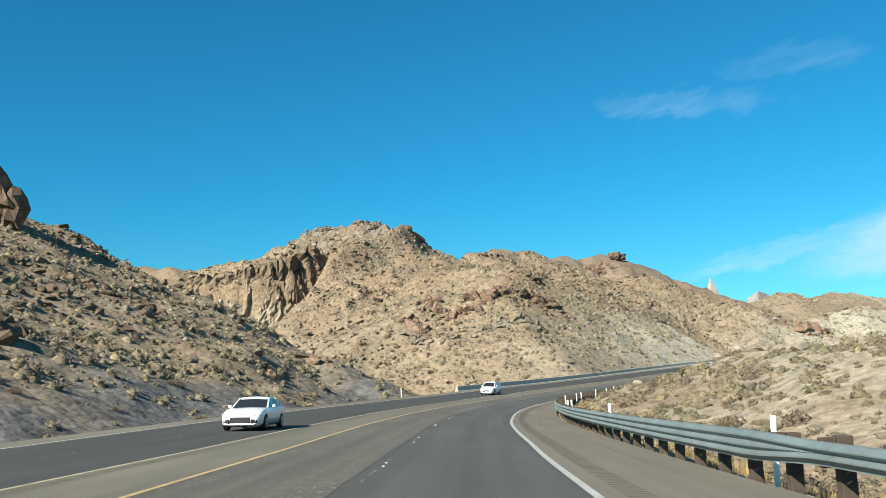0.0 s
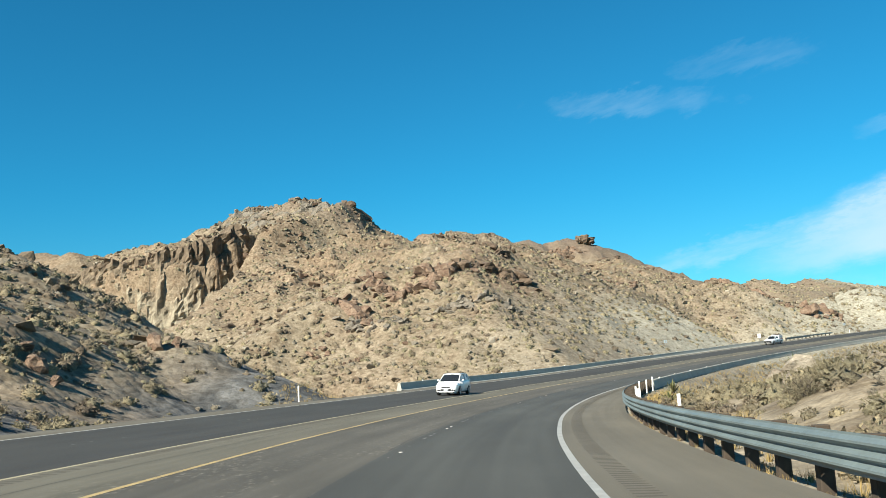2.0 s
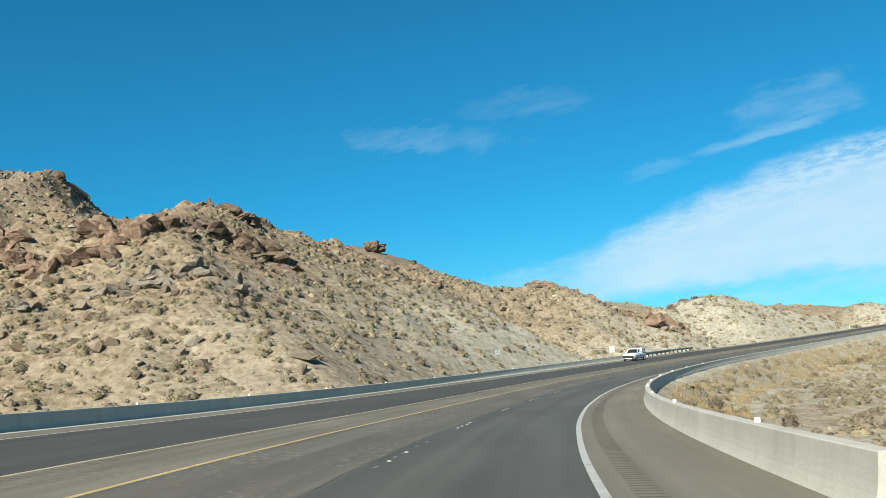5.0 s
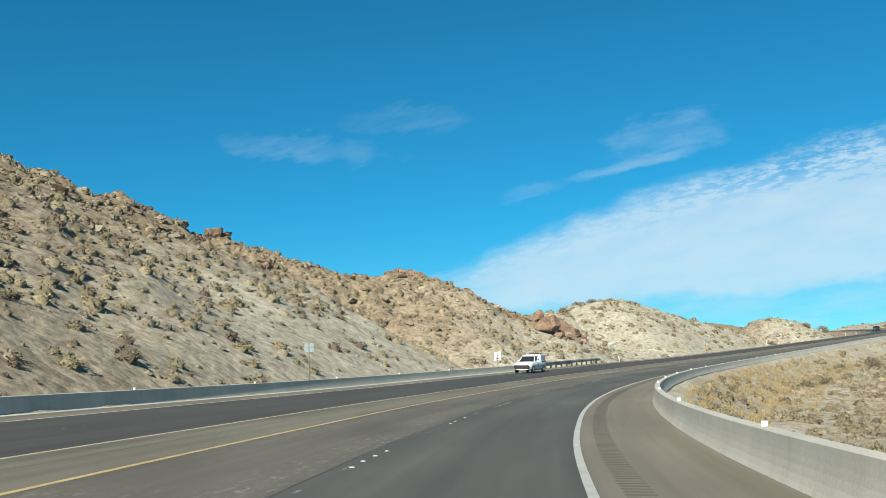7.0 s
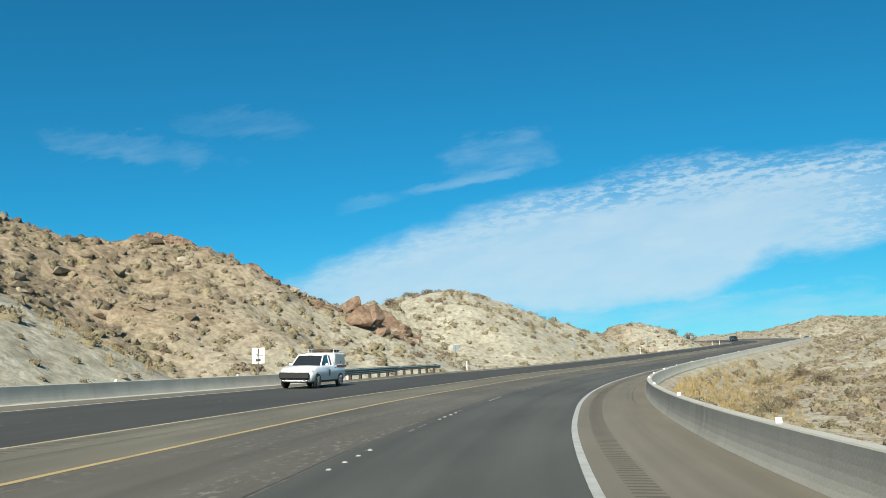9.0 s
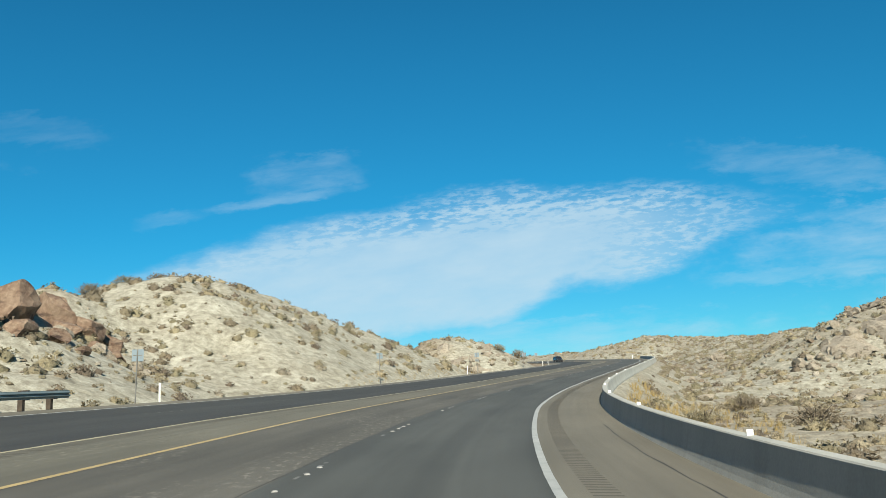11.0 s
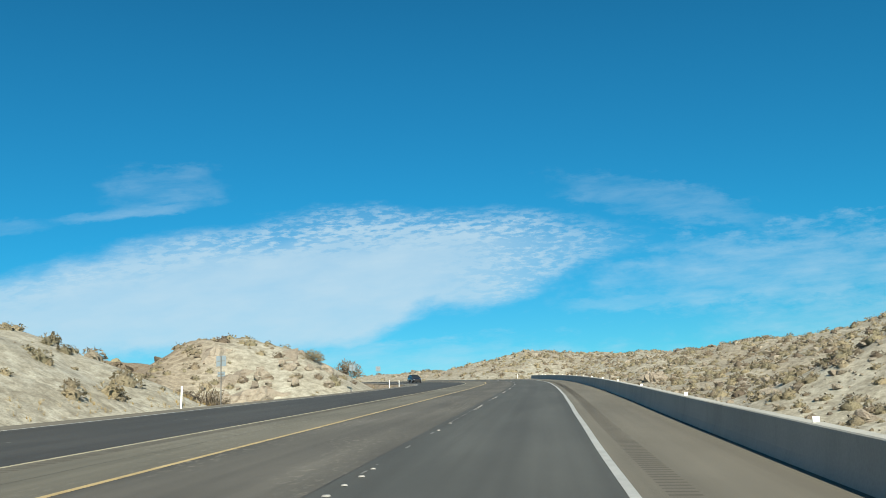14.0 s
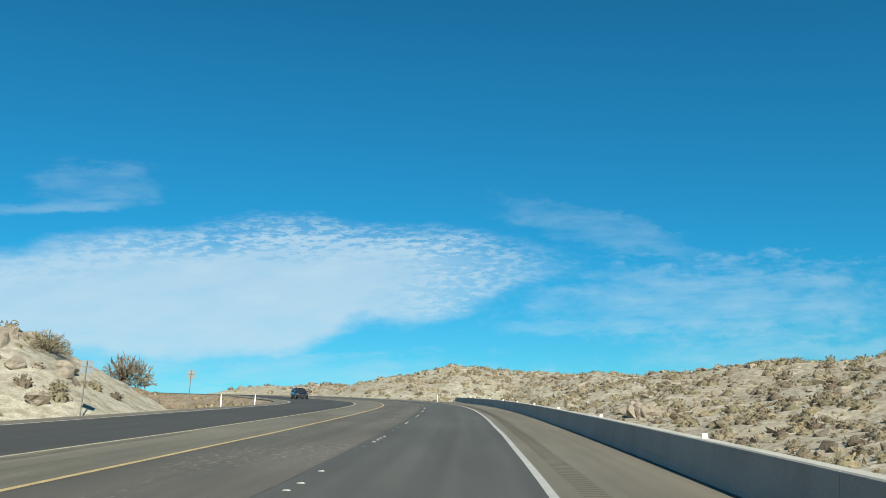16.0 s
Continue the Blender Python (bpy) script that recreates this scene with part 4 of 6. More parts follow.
# ---------------------------------------------------------------- rocks
def rock_mesh(name, seed, mat, cuts=9, sub=3, jag=0.10, depth=(0.34, 0.74)):
    """An angular rock: a ball cut by planes and roughened."""
    r = random.Random(seed)
    bm = bmesh.new()
    bmesh.ops.create_icosphere(bm, subdivisions=sub, radius=1.0)
    planes = []
    for _ in range(cuts):
        d = Vector((r.gauss(0, 1), r.gauss(0, 1), r.gauss(0, 0.8))).normalized()
        planes.append((d, r.uniform(*depth)))
    o = Vector((r.uniform(0, 50), r.uniform(0, 50), r.uniform(0, 50)))
    for v in bm.verts:
        p = v.co.copy()
        for d, k in planes:
            over = p.dot(d) - k
            if over > 0:
                p -= d * over
        p += v.co * jag * (noise.fractal(p * 1.7 + o, 0.9, 2.0, 4) + 0.5 * noise.noise(p * 6 + o))
        v.co = p
    me = bpy.data.meshes.new(name)
    bm.to_mesh(me)
    bm.free()
    me.materials.append(mat)
    return me


ROCKS = {k: [rock_mesh("boulder", 10 * j + q, mat, 13 + j % 4, 2, 0.2) for j in range(5)] for q, (k, mat) in enumerate((("brown", BROWN_ROCK), ("red", RED_ROCK), ("grey", GREY_ROCK), ("pale", PALE_ROCK)))}
ROCKS["huge"] = [rock_mesh("boulder", 70 + j, RED_ROCK, 20, 4, 0.05, (0.42, 0.72)) for j in range(5)]
rr = random.Random(3)


def outcrop(line, count, size, kind, label, tall=1.0, spread=2.0, sink=0.35, lift=0.0, group="rock outcrops"):
    """Boulders heaped along a line of places (x, y)."""
    a = Vector((*line[0], height(*line[0])))
    ob = thing("rock_outcrop", Matrix.Translation(a), label, "rock outcrop", group)
    for j in range(count):
        f = (j + rr.random()) / count * (len(line) - 1)
        i = min(int(f), len(line) - 2)
        g = f - i
        x = line[i][0] * (1 - g) + line[i + 1][0] * g + rr.gauss(0, spread)
        y = line[i][1] * (1 - g) + line[i + 1][1] * g + rr.gauss(0, spread)
        z = size * rr.uniform(0.45, 1.15)
        m = Matrix.Translation(Vector((x, y, height(x, y) + z * tall * (0.5 - sink) + lift * rr.random())) - a)
        m = m @ Euler((rr.uniform(-0.35, 0.35), rr.uniform(-0.35, 0.35), rr.uniform(0, 6.3))).to_matrix().to_4x4() @ Matrix.Diagonal((z * rr.uniform(0.8, 1.5), z * rr.uniform(0.7, 1.2), z * tall * rr.uniform(0.7, 1.1), 1))
        child("boulder", rr.choice(ROCKS[kind]), ob, m)
    return ob


outcrop([(104, 494), (106.5, 494), (110, 495)], 18, 2.5, "brown", "dark brown rock spire crowning the ridge", 1.2, 0.9, 0.1, 2.8)
outcrop([(88, 468), (100, 480)], 18, 2.2, "brown", "brown ledges of rock below the ridge spire", 0.8, 3.0, 0.5)
outcrop([(24, 285), (31, 284), (36, 280)], 24, 1.9, "brown", "dark brown rock rib on the hill crest", 0.9, 0.8, 0.4)
outcrop([(-60, 405), (-42, 403), (-24, 388), (-10, 374)], 60, 2.3, "grey", "grey craggy rocks along the mountain crest", 0.9, 2.0, 0.5)
outcrop([(-9, 374), (-3, 369)], 16, 1.7, "brown", "dark brown rocks at the end of the crest", 1.0, 1.5, 0.4)
outcrop([(106, 493.5), (106.8, 494)], 5, 1.9, "brown", "pointed dark brown rock on the ridge", 1.5, 0.4, 0.0, 2.5)
outcrop([(84, 470), (90, 476), (97, 486)], 22, 2.4, "red", "red-brown shoulder of rock beside the ridge spire", 0.9, 2.0, 0.35)
outcrop([(9, 231), (15, 232), (20, 235)], 40, 2.2, "red", "red-brown broken rocks crowning the spur", 0.85, 1.6, 0.42)
outcrop([(19, 236), (25, 240), (32, 239)], 40, 2.1, "brown", "brown and tan stepped rocks on the spur", 0.85, 1.6, 0.42)
outcrop([(-2, 237), (3, 232), (7, 229)], 24, 1.6, "red", "rust-red rock fin on the spur", 1.0, 1.2, 0.35)
outcrop([(-8, 230), (-4, 226), (0, 221)], 22, 1.4, "red", "rust-red rocks stepping down the slope", 0.85, 1.4, 0.25)
outcrop([(13, 221), (20, 217.5), (27, 218)], 26, 1.6, "grey", "grey ledge of broken rock on the slope", 0.8, 1.2, 0.25)
outcrop([(-6, 222), (1, 219), (8, 214)], 22, 1.4, "grey", "tan ledges of broken rock low on the slope", 0.7, 1.5, 0.3)
outcrop([(-10, 217), (-7, 214)], 7, 1.1, "red", "rust-brown rocks low on the slope", 0.9, 0.9, 0.3)
outcrop([(-3.5, 207), (-1, 206.5)], 6, 1.0, "red", "rust-red rock beside the barrier", 0.9, 0.5, 0.3)
outcrop([(27, 262), (31, 262), (33, 259)], 24, 1.9, "brown", "dark brown knob of rock on the crest", 0.85, 0.9, 0.4)
outcrop([(66, 303), (72, 304), (78, 312)], 18, 1.5, "red", "red-brown ledge of rock on the hill", 0.7, 1.2, 0.35)
outcrop([(40, 262), (52, 272), (62, 285)], 24, 1.3, "grey", "tan broken rocks on the hill", 0.7, 4.0, 0.35)
outcrop([(74, 324), (84, 327)], 16, 1.3, "brown", "brown rocks on the low crest", 0.9, 1.3, 0.35)
outcrop([(105, 322), (111, 323), (115, 320)], 40, 1.6, "red", "red-brown rock knob on the low crest", 0.9, 1.1, 0.4)
outcrop([(115, 318), (121, 310), (126, 306)], 30, 1.1, "red", "red-brown rock rib down the slope", 0.8, 1.1, 0.4)
outcrop([(133, 306), (139, 309)], 14, 1.0, "pale", "pale fallen boulders in a gully", 0.9, 1.6, 0.4)
outcrop([(-66, 115), (-58, 117), (-50, 118), (-42, 119)], 34, 1.3, "brown", "dark brown crags on the near hill crest", 0.9, 2.2, 0.5)
outcrop([(-65.1, 136.8), (-63, 136.8)], 14, 2.6, "brown", "dark brown rock tower on the near hill", 1.9, 0.9, 0.0, 3.0)
outcrop([(-44, 119), (-36, 120), (-30, 121)], 30, 1.2, "brown", "dark brown crags stepping down the hill", 1.0, 1.7, 0.4)
outcrop([(-56, 90), (-46, 104), (-38, 112)], 40, 1.0, "brown", "dark rocks scattered under the crest", 0.9, 5.0, 0.4)
outcrop([(-33, 266), (-32.4, 267)], 4, 1.9, "brown", "brown block of rock on the hill toe", 1.25, 0.6, 0.15)
outcrop([(-34, 66), (-31, 69)], 7, 1.2, "brown", "dark brown boulders on the near slope", 1.1, 0.8, 0.3)
outcrop([(-30, 90), (-26, 100)], 9, 0.9, "brown", "brown boulders on the near slope", 1.0, 2.4, 0.4)
outcrop([(241, 287), (246, 281), (250, 271)], 60, 1.0, "grey", "grey-brown craggy rocks on the opposite hill", 0.9, 1.8, 0.3)
outcrop([(222, 290), (232, 282), (240, 276)], 70, 1.3, "pale", "pale broken rocks on the opposite hillside", 0.8, 4.0, 0.45)
outcrop([(180, 268), (190, 264), (202, 270)], 60, 1.3, "pale", "pale broken rocks above the ravine", 0.8, 4.0, 0.45)
outcrop([(220, 352), (228, 349), (237, 350)], 34, 0.9, "pale", "pale cracked rocks on the cut slope", 0.8, 2.0, 0.35)
outcrop([(284, 330), (287, 331)], 9, 1.2, "pale", "pale block of layered rock on the hillside", 0.8, 0.9, 0.3)
outcrop([(24, 74), (24, 62), (26, 50)], 22, 1.2, "pale", "smooth pale tuff boulders behind the guardrail", 0.7, 1.6, 0.5)
outcrop([(17, 84), (19, 78), (20, 70)], 14, 1.0, "pale", "smooth pale tuff slab behind the guardrail", 0.6, 1.0, 0.5)


def boulders(places, kind, label, group="rock outcrops"):
    """Single great boulders of (x, y, size, tall), leaning on one another."""
    a = Vector((*places[0][:2], height(*places[0][:2])))
    ob = thing("boulder_heap", Matrix.Translation(a), label, "boulders", group)
    for j, (x, y, z, tall) in enumerate(places):
        m = Matrix.Translation(Vector((x, y, height(x, y) + z * tall * 0.24)) - a) @ Euler((rr.uniform(-0.2, 0.2), rr.uniform(-0.2, 0.2), rr.uniform(0, 6.3))).to_matrix().to_4x4()
        child("boulder", ROCKS[kind][j % 5], ob, m @ Matrix.Diagonal((z * rr.uniform(0.9, 1.15), z * rr.uniform(0.8, 1.0), z * tall, 1)))


boulders([(129, 308.5, 2.94, 1.0), (134, 313.0, 2.66, 1.05), (137.3, 315.0, 2.94, 0.75), (124.5, 304.5, 2.66, 1.0), (133, 309.0, 1.82, 0.75), (136, 310.5, 1.68, 0.8), (130.5, 305.5, 1.54, 0.7), (127, 303, 1.68, 0.8),
          (140, 315.5, 1.68, 0.8), (126.5, 309.5, 2.38, 1.0), (136.5, 318, 2.24, 0.9), (138.5, 312, 1.12, 0.7), (131.5, 303.5, 0.98, 0.6)], "huge", "huge red-brown boulders leaning together in a gully")
boulders([(-15.8, 122.5, 1.25, 1.0), (-14.4, 123.4, 0.9, 0.9)], "red", "rust-brown boulder on the low bank")
boulders([(-18.6, 105, 1.0, 0.9), (-17.3, 104.2, 0.8, 0.7), (-19.8, 105.8, 0.7, 0.8)], "red", "rust-brown boulders on the bank")


def cliff(line, rows, lean, relief, mat, label, seed, step=0.8, group="cliffs"):
    """A fluted rock wall along a line of (x, y, foot, top), facing to the right of the line."""
    o = Vector((seed * 7.3, seed * 3.1, seed * 1.7))
    cols = []
    for a, b in zip(line[:-1], line[1:]):
        m = max(2, int(math.hypot(b[0] - a[0], b[1] - a[1]) / step))
        nrm = Vector((b[1] - a[1], a[0] - b[0], 0)).normalized()
        cols += [([a[k] + (b[k] - a[k]) * j / m for k in range(4)], nrm) for j in range(m)]
    n = len(cols)
    base = Vector((line[0][0], line[0][1], line[0][2]))
    v = []
    for i, ((x, y, z0, z1), _) in enumerate(cols):
        near = [cols[max(0, min(n - 1, i + d))][1] for d in (-6, -3, 0, 3, 6)]
        nrm = sum(near, Vector()).normalized()
        ends = min(1.0, i / 6, (n - 1 - i) / 6)
        z1 = z0 + (z1 - z0) * (0.35 + 0.65 * ends) + 2.2 * noise.noise(Vector((x * 0.16, y * 0.16, seed))) + 1.1 * noise.noise(Vector((x * 0.6, y * 0.6, seed)))
        for j in range(rows + 3):
            f = min(j / (rows - 1), 1.0)
            z = z0 + (z1 - z0) * f
            q = Vector((x * 0.16, y * 0.16, z * 0.06)) + o
            flute = 1 - 2 * abs(noise.noise(q)) + 0.6 * (1 - 2 * abs(noise.noise(q * 2.3)))
            block = noise.cell(Vector((x * 0.35, y * 0.35, z * 0.22)) + o) * 0.5 + noise.cell(Vector((x * 0.7, y * 0.7, z * 0.6)) + o) * 0.45 + noise.noise(Vector((x * 0.8, y * 0.8, z * 0.5)) + o) * 0.5
            d = relief * (flute * 0.7 + block * 0.45) * (0.5 + 0.5 * ends) - lean * (z - z0)
            p = Vector((x, y, z)) + nrm * d
            if j >= rows:
                p -= nrm * (2.5 * (j - rows + 1))
                p.z -= 0.3 + 1.2 * (j - rows)
            v.append(p - base)
    h = rows + 3
    f = [(i * h + j, i * h + j + 1, (i + 1) * h + j + 1, (i + 1) * h + j) for i in range(n - 1) for j in range(h - 1)]
    me = bpy.data.meshes.new("rock_cliff")
    me.from_pydata(v, [], f)
    me.shade_flat()
    me.materials.append(mat)
    ob = new("rock_cliff", me)
    ob.matrix_world = Matrix.Translation(base)
    return tagged(ob, label, "cliff", group)


def crest_line(pts, drop, rise):
    return [(x, y, height(x, y) - drop, height(x, y) + rise) for x, y in pts]


cliff(list(zip(CLIFF_X, CLIFF_Y, CLIFF_FOOT, CLIFF_TOP)), 28, 0.2, 2.8, CLIFF_ROCK, "tall tan and brown fluted cliff in the mountain side", 1, 1.0)
for k, pts in enumerate(([(-64, 398), (-50, 396), (-38, 392), (-26, 384)], [(-58, 386), (-46, 383), (-34, 380), (-22, 376), (-10, 370)], [(-50, 374), (-38, 371), (-26, 368)])):
    cliff(crest_line(pts, 4.0, 2.2), 10, 0.55, 1.9, GREY_ROCK, "grey craggy ledge of rock under the summit", 20 + k, 1.0)
cliff(crest_line([(-8, 376), (-4, 371), (0, 367)], 4, 1.2), 10, 0.25, 1.4, BROWN_ROCK, "dark brown crag at the end of the crest", 25, 0.8)
for k, pts in enumerate(([(-68, 115), (-61, 116), (-54, 118)], [(-52, 117.5), (-47, 119), (-42, 120)], [(-60, 104), (-54, 107), (-47, 108)], [(-44, 98), (-40, 101)], [(-38, 112), (-34, 114)])):
    cliff(crest_line(pts, 3.0, 1.6), 10, 0.3, 1.3, BROWN_ROCK, "dark brown craggy ledge on the near hill", 30 + k, 0.7, "rock bands")
cliff(crest_line([(-3, 237), (2, 233), (7, 230)], 4.0, 0.9), 14, 0.3, 1.6, RED_ROCK, "low rust-red rock ledge on the spur", 13, 0.4, "rock bands")
cliff(crest_line([(8, 230), (13, 231), (19, 234)], 4.5, 1.0), 16, 0.25, 2.0, RED_ROCK, "red-brown broken rock band on the spur", 3, 0.4, "rock bands")
cliff(crest_line([(20, 236), (24, 239.5), (28, 240), (33, 238)], 4.5, 1.0), 16, 0.25, 2.0, BROWN_ROCK, "brown layered rock ledge on the spur", 4, 0.4, "rock bands")
cliff(crest_line([(12, 221), (19, 217.5), (27, 217)], 2.5, 1.7), 10, 0.3, 1.2, GREY_ROCK, "grey ledge of broken rock on the slope", 6, 0.5, "rock bands")
cliff(crest_line([(-9, 230), (-5, 226), (-1, 221)], 2.5, 1.6), 10, 0.3, 1.2, RED_ROCK, "low rust-red rock rib on the slope", 5, 0.5, "rock bands")
cliff(crest_line([(26, 263), (31, 261.5), (34, 257)], 3.5, 0.3), 12, 0.25, 1.4, BROWN_ROCK, "dark brown rock face on the crest knob", 14, 0.5, "rock bands")
cliff(crest_line([(104, 322), (109, 319), (114, 317), (119, 312)], 2.5, 0.9), 9, 0.3, 0.9, RED_ROCK, "red-brown rock wall on the low crest", 7, 0.6, "rock bands")
for k, pts in enumerate(([(216, 350), (224, 347), (232, 346), (241, 350)], [(220, 354), (228, 352), (236, 352), (244, 356)], [(226, 357), (234, 356), (241, 358)])):
    cliff(crest_line(pts, 2.0, 0.9), 9, 0.45, 1.1, PALE_ROCK, "pale grey cracked rock in the cut slope", 40 + k, 0.5, "rock bands")
for k, pts in enumerate(([(243, 290), (247, 283), (251, 274)], [(226, 291), (234, 285), (241, 277)], [(206, 281), (214, 276), (220, 270)])):
    cliff(crest_line(pts[::-1], 2.5, 0.2), 10, 0.5, 1.0, PALE_ROCK, "broken tan rock ledge on the opposite hill", 50 + k, 0.5, "rock bands")
cliff(crest_line([(22, 284), (28, 282), (35, 278)], 2.5, 2.0), 9, 0.3, 0.9, BROWN_ROCK, "dark rock rib on the hill crest", 8, 0.6, "rock bands")


# ---------------------------------------------------------------- scattered stones and shrubs
def merge(name, protos, places, mat, label, category, kind="stuff", flat=False):
    """One mesh of many copies: places rows of x, y, z, turn, size, tall, tint, prototype."""
    vs, fs, cs, base = [], [], [], 0
    for k, (pv, pf) in enumerate(protos):
        q = places[places[:, 7].astype(int) == k]
        if not len(q):
            continue
        c, s = np.cos(q[:, 3])[:, None], np.sin(q[:, 3])[:, None]
        x = (pv[None, :, 0] * c - pv[None, :, 1] * s) * q[:, 4:5] + q[:, 0:1]
        y = (pv[None, :, 0] * s + pv[None, :, 1] * c) * q[:, 4:5] + q[:, 1:2]
        z = pv[None, :, 2] * q[:, 5:6] + q[:, 2:3]
        vs.append(np.stack([x, y, z], -1).reshape(-1, 3))
        fs.append((pf[None] + (np.arange(len(q)) * len(pv))[:, None, None] + base).reshape(-1, 3))
        cs.append(np.repeat(q[:, 6], len(pv)))
        base += len(q) * len(pv)
    v, f, c = np.concatenate(vs), np.concatenate(fs), np.concatenate(cs)
    me = bpy.data.meshes.new(name)
    me.vertices.add(len(v))
    me.vertices.foreach_set("co", v.ravel())
    me.loops.add(f.size)
    me.loops.foreach_set("vertex_index", f.ravel())
    me.polygons.add(len(f))
    me.polygons.foreach_set("loop_start", np.arange(0, f.size, 3))
    me.update(calc_edges=True)
    at = me.color_attributes.new("tint", "FLOAT_COLOR", "POINT")
    at.data.foreach_set("color", np.stack([c, c, c, np.ones_like(c)], 1).ravel())
    if flat:
        me.shade_flat()
    me.materials.append(mat)
    return tagged(new(name, me), label, category, kind=kind)


def shrub_proto(seed, rings, around, tips, width):
    """A bush: an uneven mound of several lobes covered in small sprays of twigs."""
    r = np.random.default_rng(seed)
    ph, lob = r.uniform(0, 6.3, 3), r.uniform(0.08, 0.2, 3)

    def skin(a, e):
        k = 1 + lob[0] * math.sin(2 * a + ph[0]) + lob[1] * math.sin(3 * a + ph[1]) + 0.6 * lob[2] * math.sin(5 * a + 4 * e + ph[2])
        k *= 0.72 + 0.28 * math.cos(e) if e > 1.2 else 1.0
        return np.array([math.cos(a) * math.cos(e) * k, math.sin(a) * math.cos(e) * k, math.sin(e) * (0.72 + 0.25 * k)]) * 0.8

    v, f = [], []
    for j in range(rings):
        for q in range(around):
            v.append(skin(6.2832 * (q + 0.5 * (j % 2)) / around, -0.7 + 1.75 * j / rings) * r.uniform(0.88, 1.1))
    v.append(np.array([r.uniform(-0.1, 0.1), r.uniform(-0.1, 0.1), r.uniform(0.66, 0.8)]))
    for j in range(rings - 1):
        for q in range(around):
            a, b = j * around + q, j * around + (q + 1) % around
            f += [(a, b, b + around), (a, b + around, a + around)]
    f += [((rings - 1) * around + q, (rings - 1) * around + (q + 1) % around, rings * around) for q in range(around)]
    v = [p * 0.86 for p in v]
    for _ in range(tips):
        a, e = r.uniform(0, 6.2832), math.asin(r.uniform(-0.12, 0.99))
        c = skin(a, e) * r.uniform(0.9, 1.08)
        u = np.cross(c, r.normal(size=3))
        u *= width * r.uniform(0.6, 1.3) / (np.linalg.norm(u) + 1e-6)
        b = len(v)
        v += [c * r.uniform(0.68, 0.86) + r.normal(size=3) * 0.07, c + u * 0.5 + r.normal(size=3) * 0.06, c - u * 0.5 + r.normal(size=3) * 0.06]
        f.append((b, b + 1, b + 2))
    return np.array(v), np.array(f)


def stone_proto(seed):
    r = random.Random(seed)
    bm = bmesh.new()
    bmesh.ops.create_icosphere(bm, subdivisions=1, radius=1.0)
    for v in bm.verts:
        v.co *= r.uniform(0.5, 1.25)
        v.co.z *= 0.75
    bmesh.ops.triangulate(bm, faces=bm.faces)
    v = np.array([tuple(p.co) for p in bm.verts])
    f = np.array([[q.index for q in t.verts] for t in bm.faces])
    bm.free()
    return v, f


def rock_proto(seed):
    """An angular block: the hull of a few points in a flat box."""
    r = random.Random(seed)
    bm = bmesh.new()
    for _ in range(13):
        bm.verts.new((r.uniform(-1, 1), r.uniform(-0.8, 0.8), r.uniform(-0.6, 0.8)))
    g = bmesh.ops.convex_hull(bm, input=bm.verts)
    bmesh.ops.delete(bm, geom=[v for v in g["geom_interior"] if isinstance(v, bmesh.types.BMVert)], context="VERTS")
    bmesh.ops.triangulate(bm, faces=bm.faces)
    bm.verts.index_update()
    v = np.array([tuple(p.co) for p in bm.verts])
    f = np.array([[q.index for q in t.verts] for t in bm.faces])
    bm.free()
    return v, f


STONES = [stone_proto(60 + k) for k in range(6)]
BLOCKS = [rock_proto(200 + k) for k in range(10)]


def lump_proto(seed):
    """A low uneven clod: two rings and a top."""
    r = np.random.default_rng(seed)
    v = [(math.cos(a) * r.uniform(0.75, 1.2), math.sin(a) * r.uniform(0.75, 1.2), -0.12) for a in np.arange(5) * 1.2566]
    v += [(math.cos(a + 0.5) * r.uniform(0.45, 0.85), math.sin(a + 0.5) * r.uniform(0.45, 0.85), r.uniform(0.3, 0.75)) for a in np.arange(5) * 1.2566]
    v += [(r.uniform(-0.2, 0.2), r.uniform(-0.2, 0.2), r.uniform(0.65, 1.0))]
    f = []
    for k in range(5):
        n = (k + 1) % 5
        f += [(k, n, 5 + k), (n, 5 + n, 5 + k), (5 + k, 5 + n, 10)]
    return np.array(v), np.array(f)


LUMPS = [lump_proto(90 + k) for k in range(8)]


NEAR_SHRUBS = [shrub_proto(20 + k, 2, 7, 90, 0.13) for k in range(4)]
MID_SHRUBS = [shrub_proto(40 + k, 2, 6, 46, 0.16) for k in range(6)]
HILL_SHRUBS = [shrub_proto(70 + k, 2, 5, 20, 0.22) for k in range(6)]
FAR_SHRUBS = [shrub_proto(50 + k, 2, 5, 6, 0.35) for k in range(6)]


def scatter(count, seed, x0, x1, y0, y1, far):
    """Random places off the road, thinned with distance from it."""
    r = np.random.default_rng(seed)
    x, y = r.uniform(x0, x1, count), r.uniform(y0, y1, count)
    i, l, zr = near_line(x, y)
    out = np.where(l < 0, P_LEFT - l, l - P_RIGHT)
    # full cover on the slopes that face the road, sparse beyond them
    s = i - S0
    open_l = np.interp(s, [0, 40, 80, 120, 200, 240, 300, 380, 460, 640], [8, 24, 54, 104, 138, 220, 195, 136, 108, 64])
    open_r = np.interp(s, [-20, 20, 60, 340, 380, 460, 520, 640], [20, 24, 27, 33, 46, 66, 74, 95])
    keep = (out > 1.6) & (out < far) & ((out < np.where(l < 0, open_l, open_r)) | (r.random(count) < 0.05))
    x, y, out, l, s = x[keep], y[keep], out[keep], l[keep], (i - S0)[keep]
    return r, x, y, heights(x, y), out, l, s


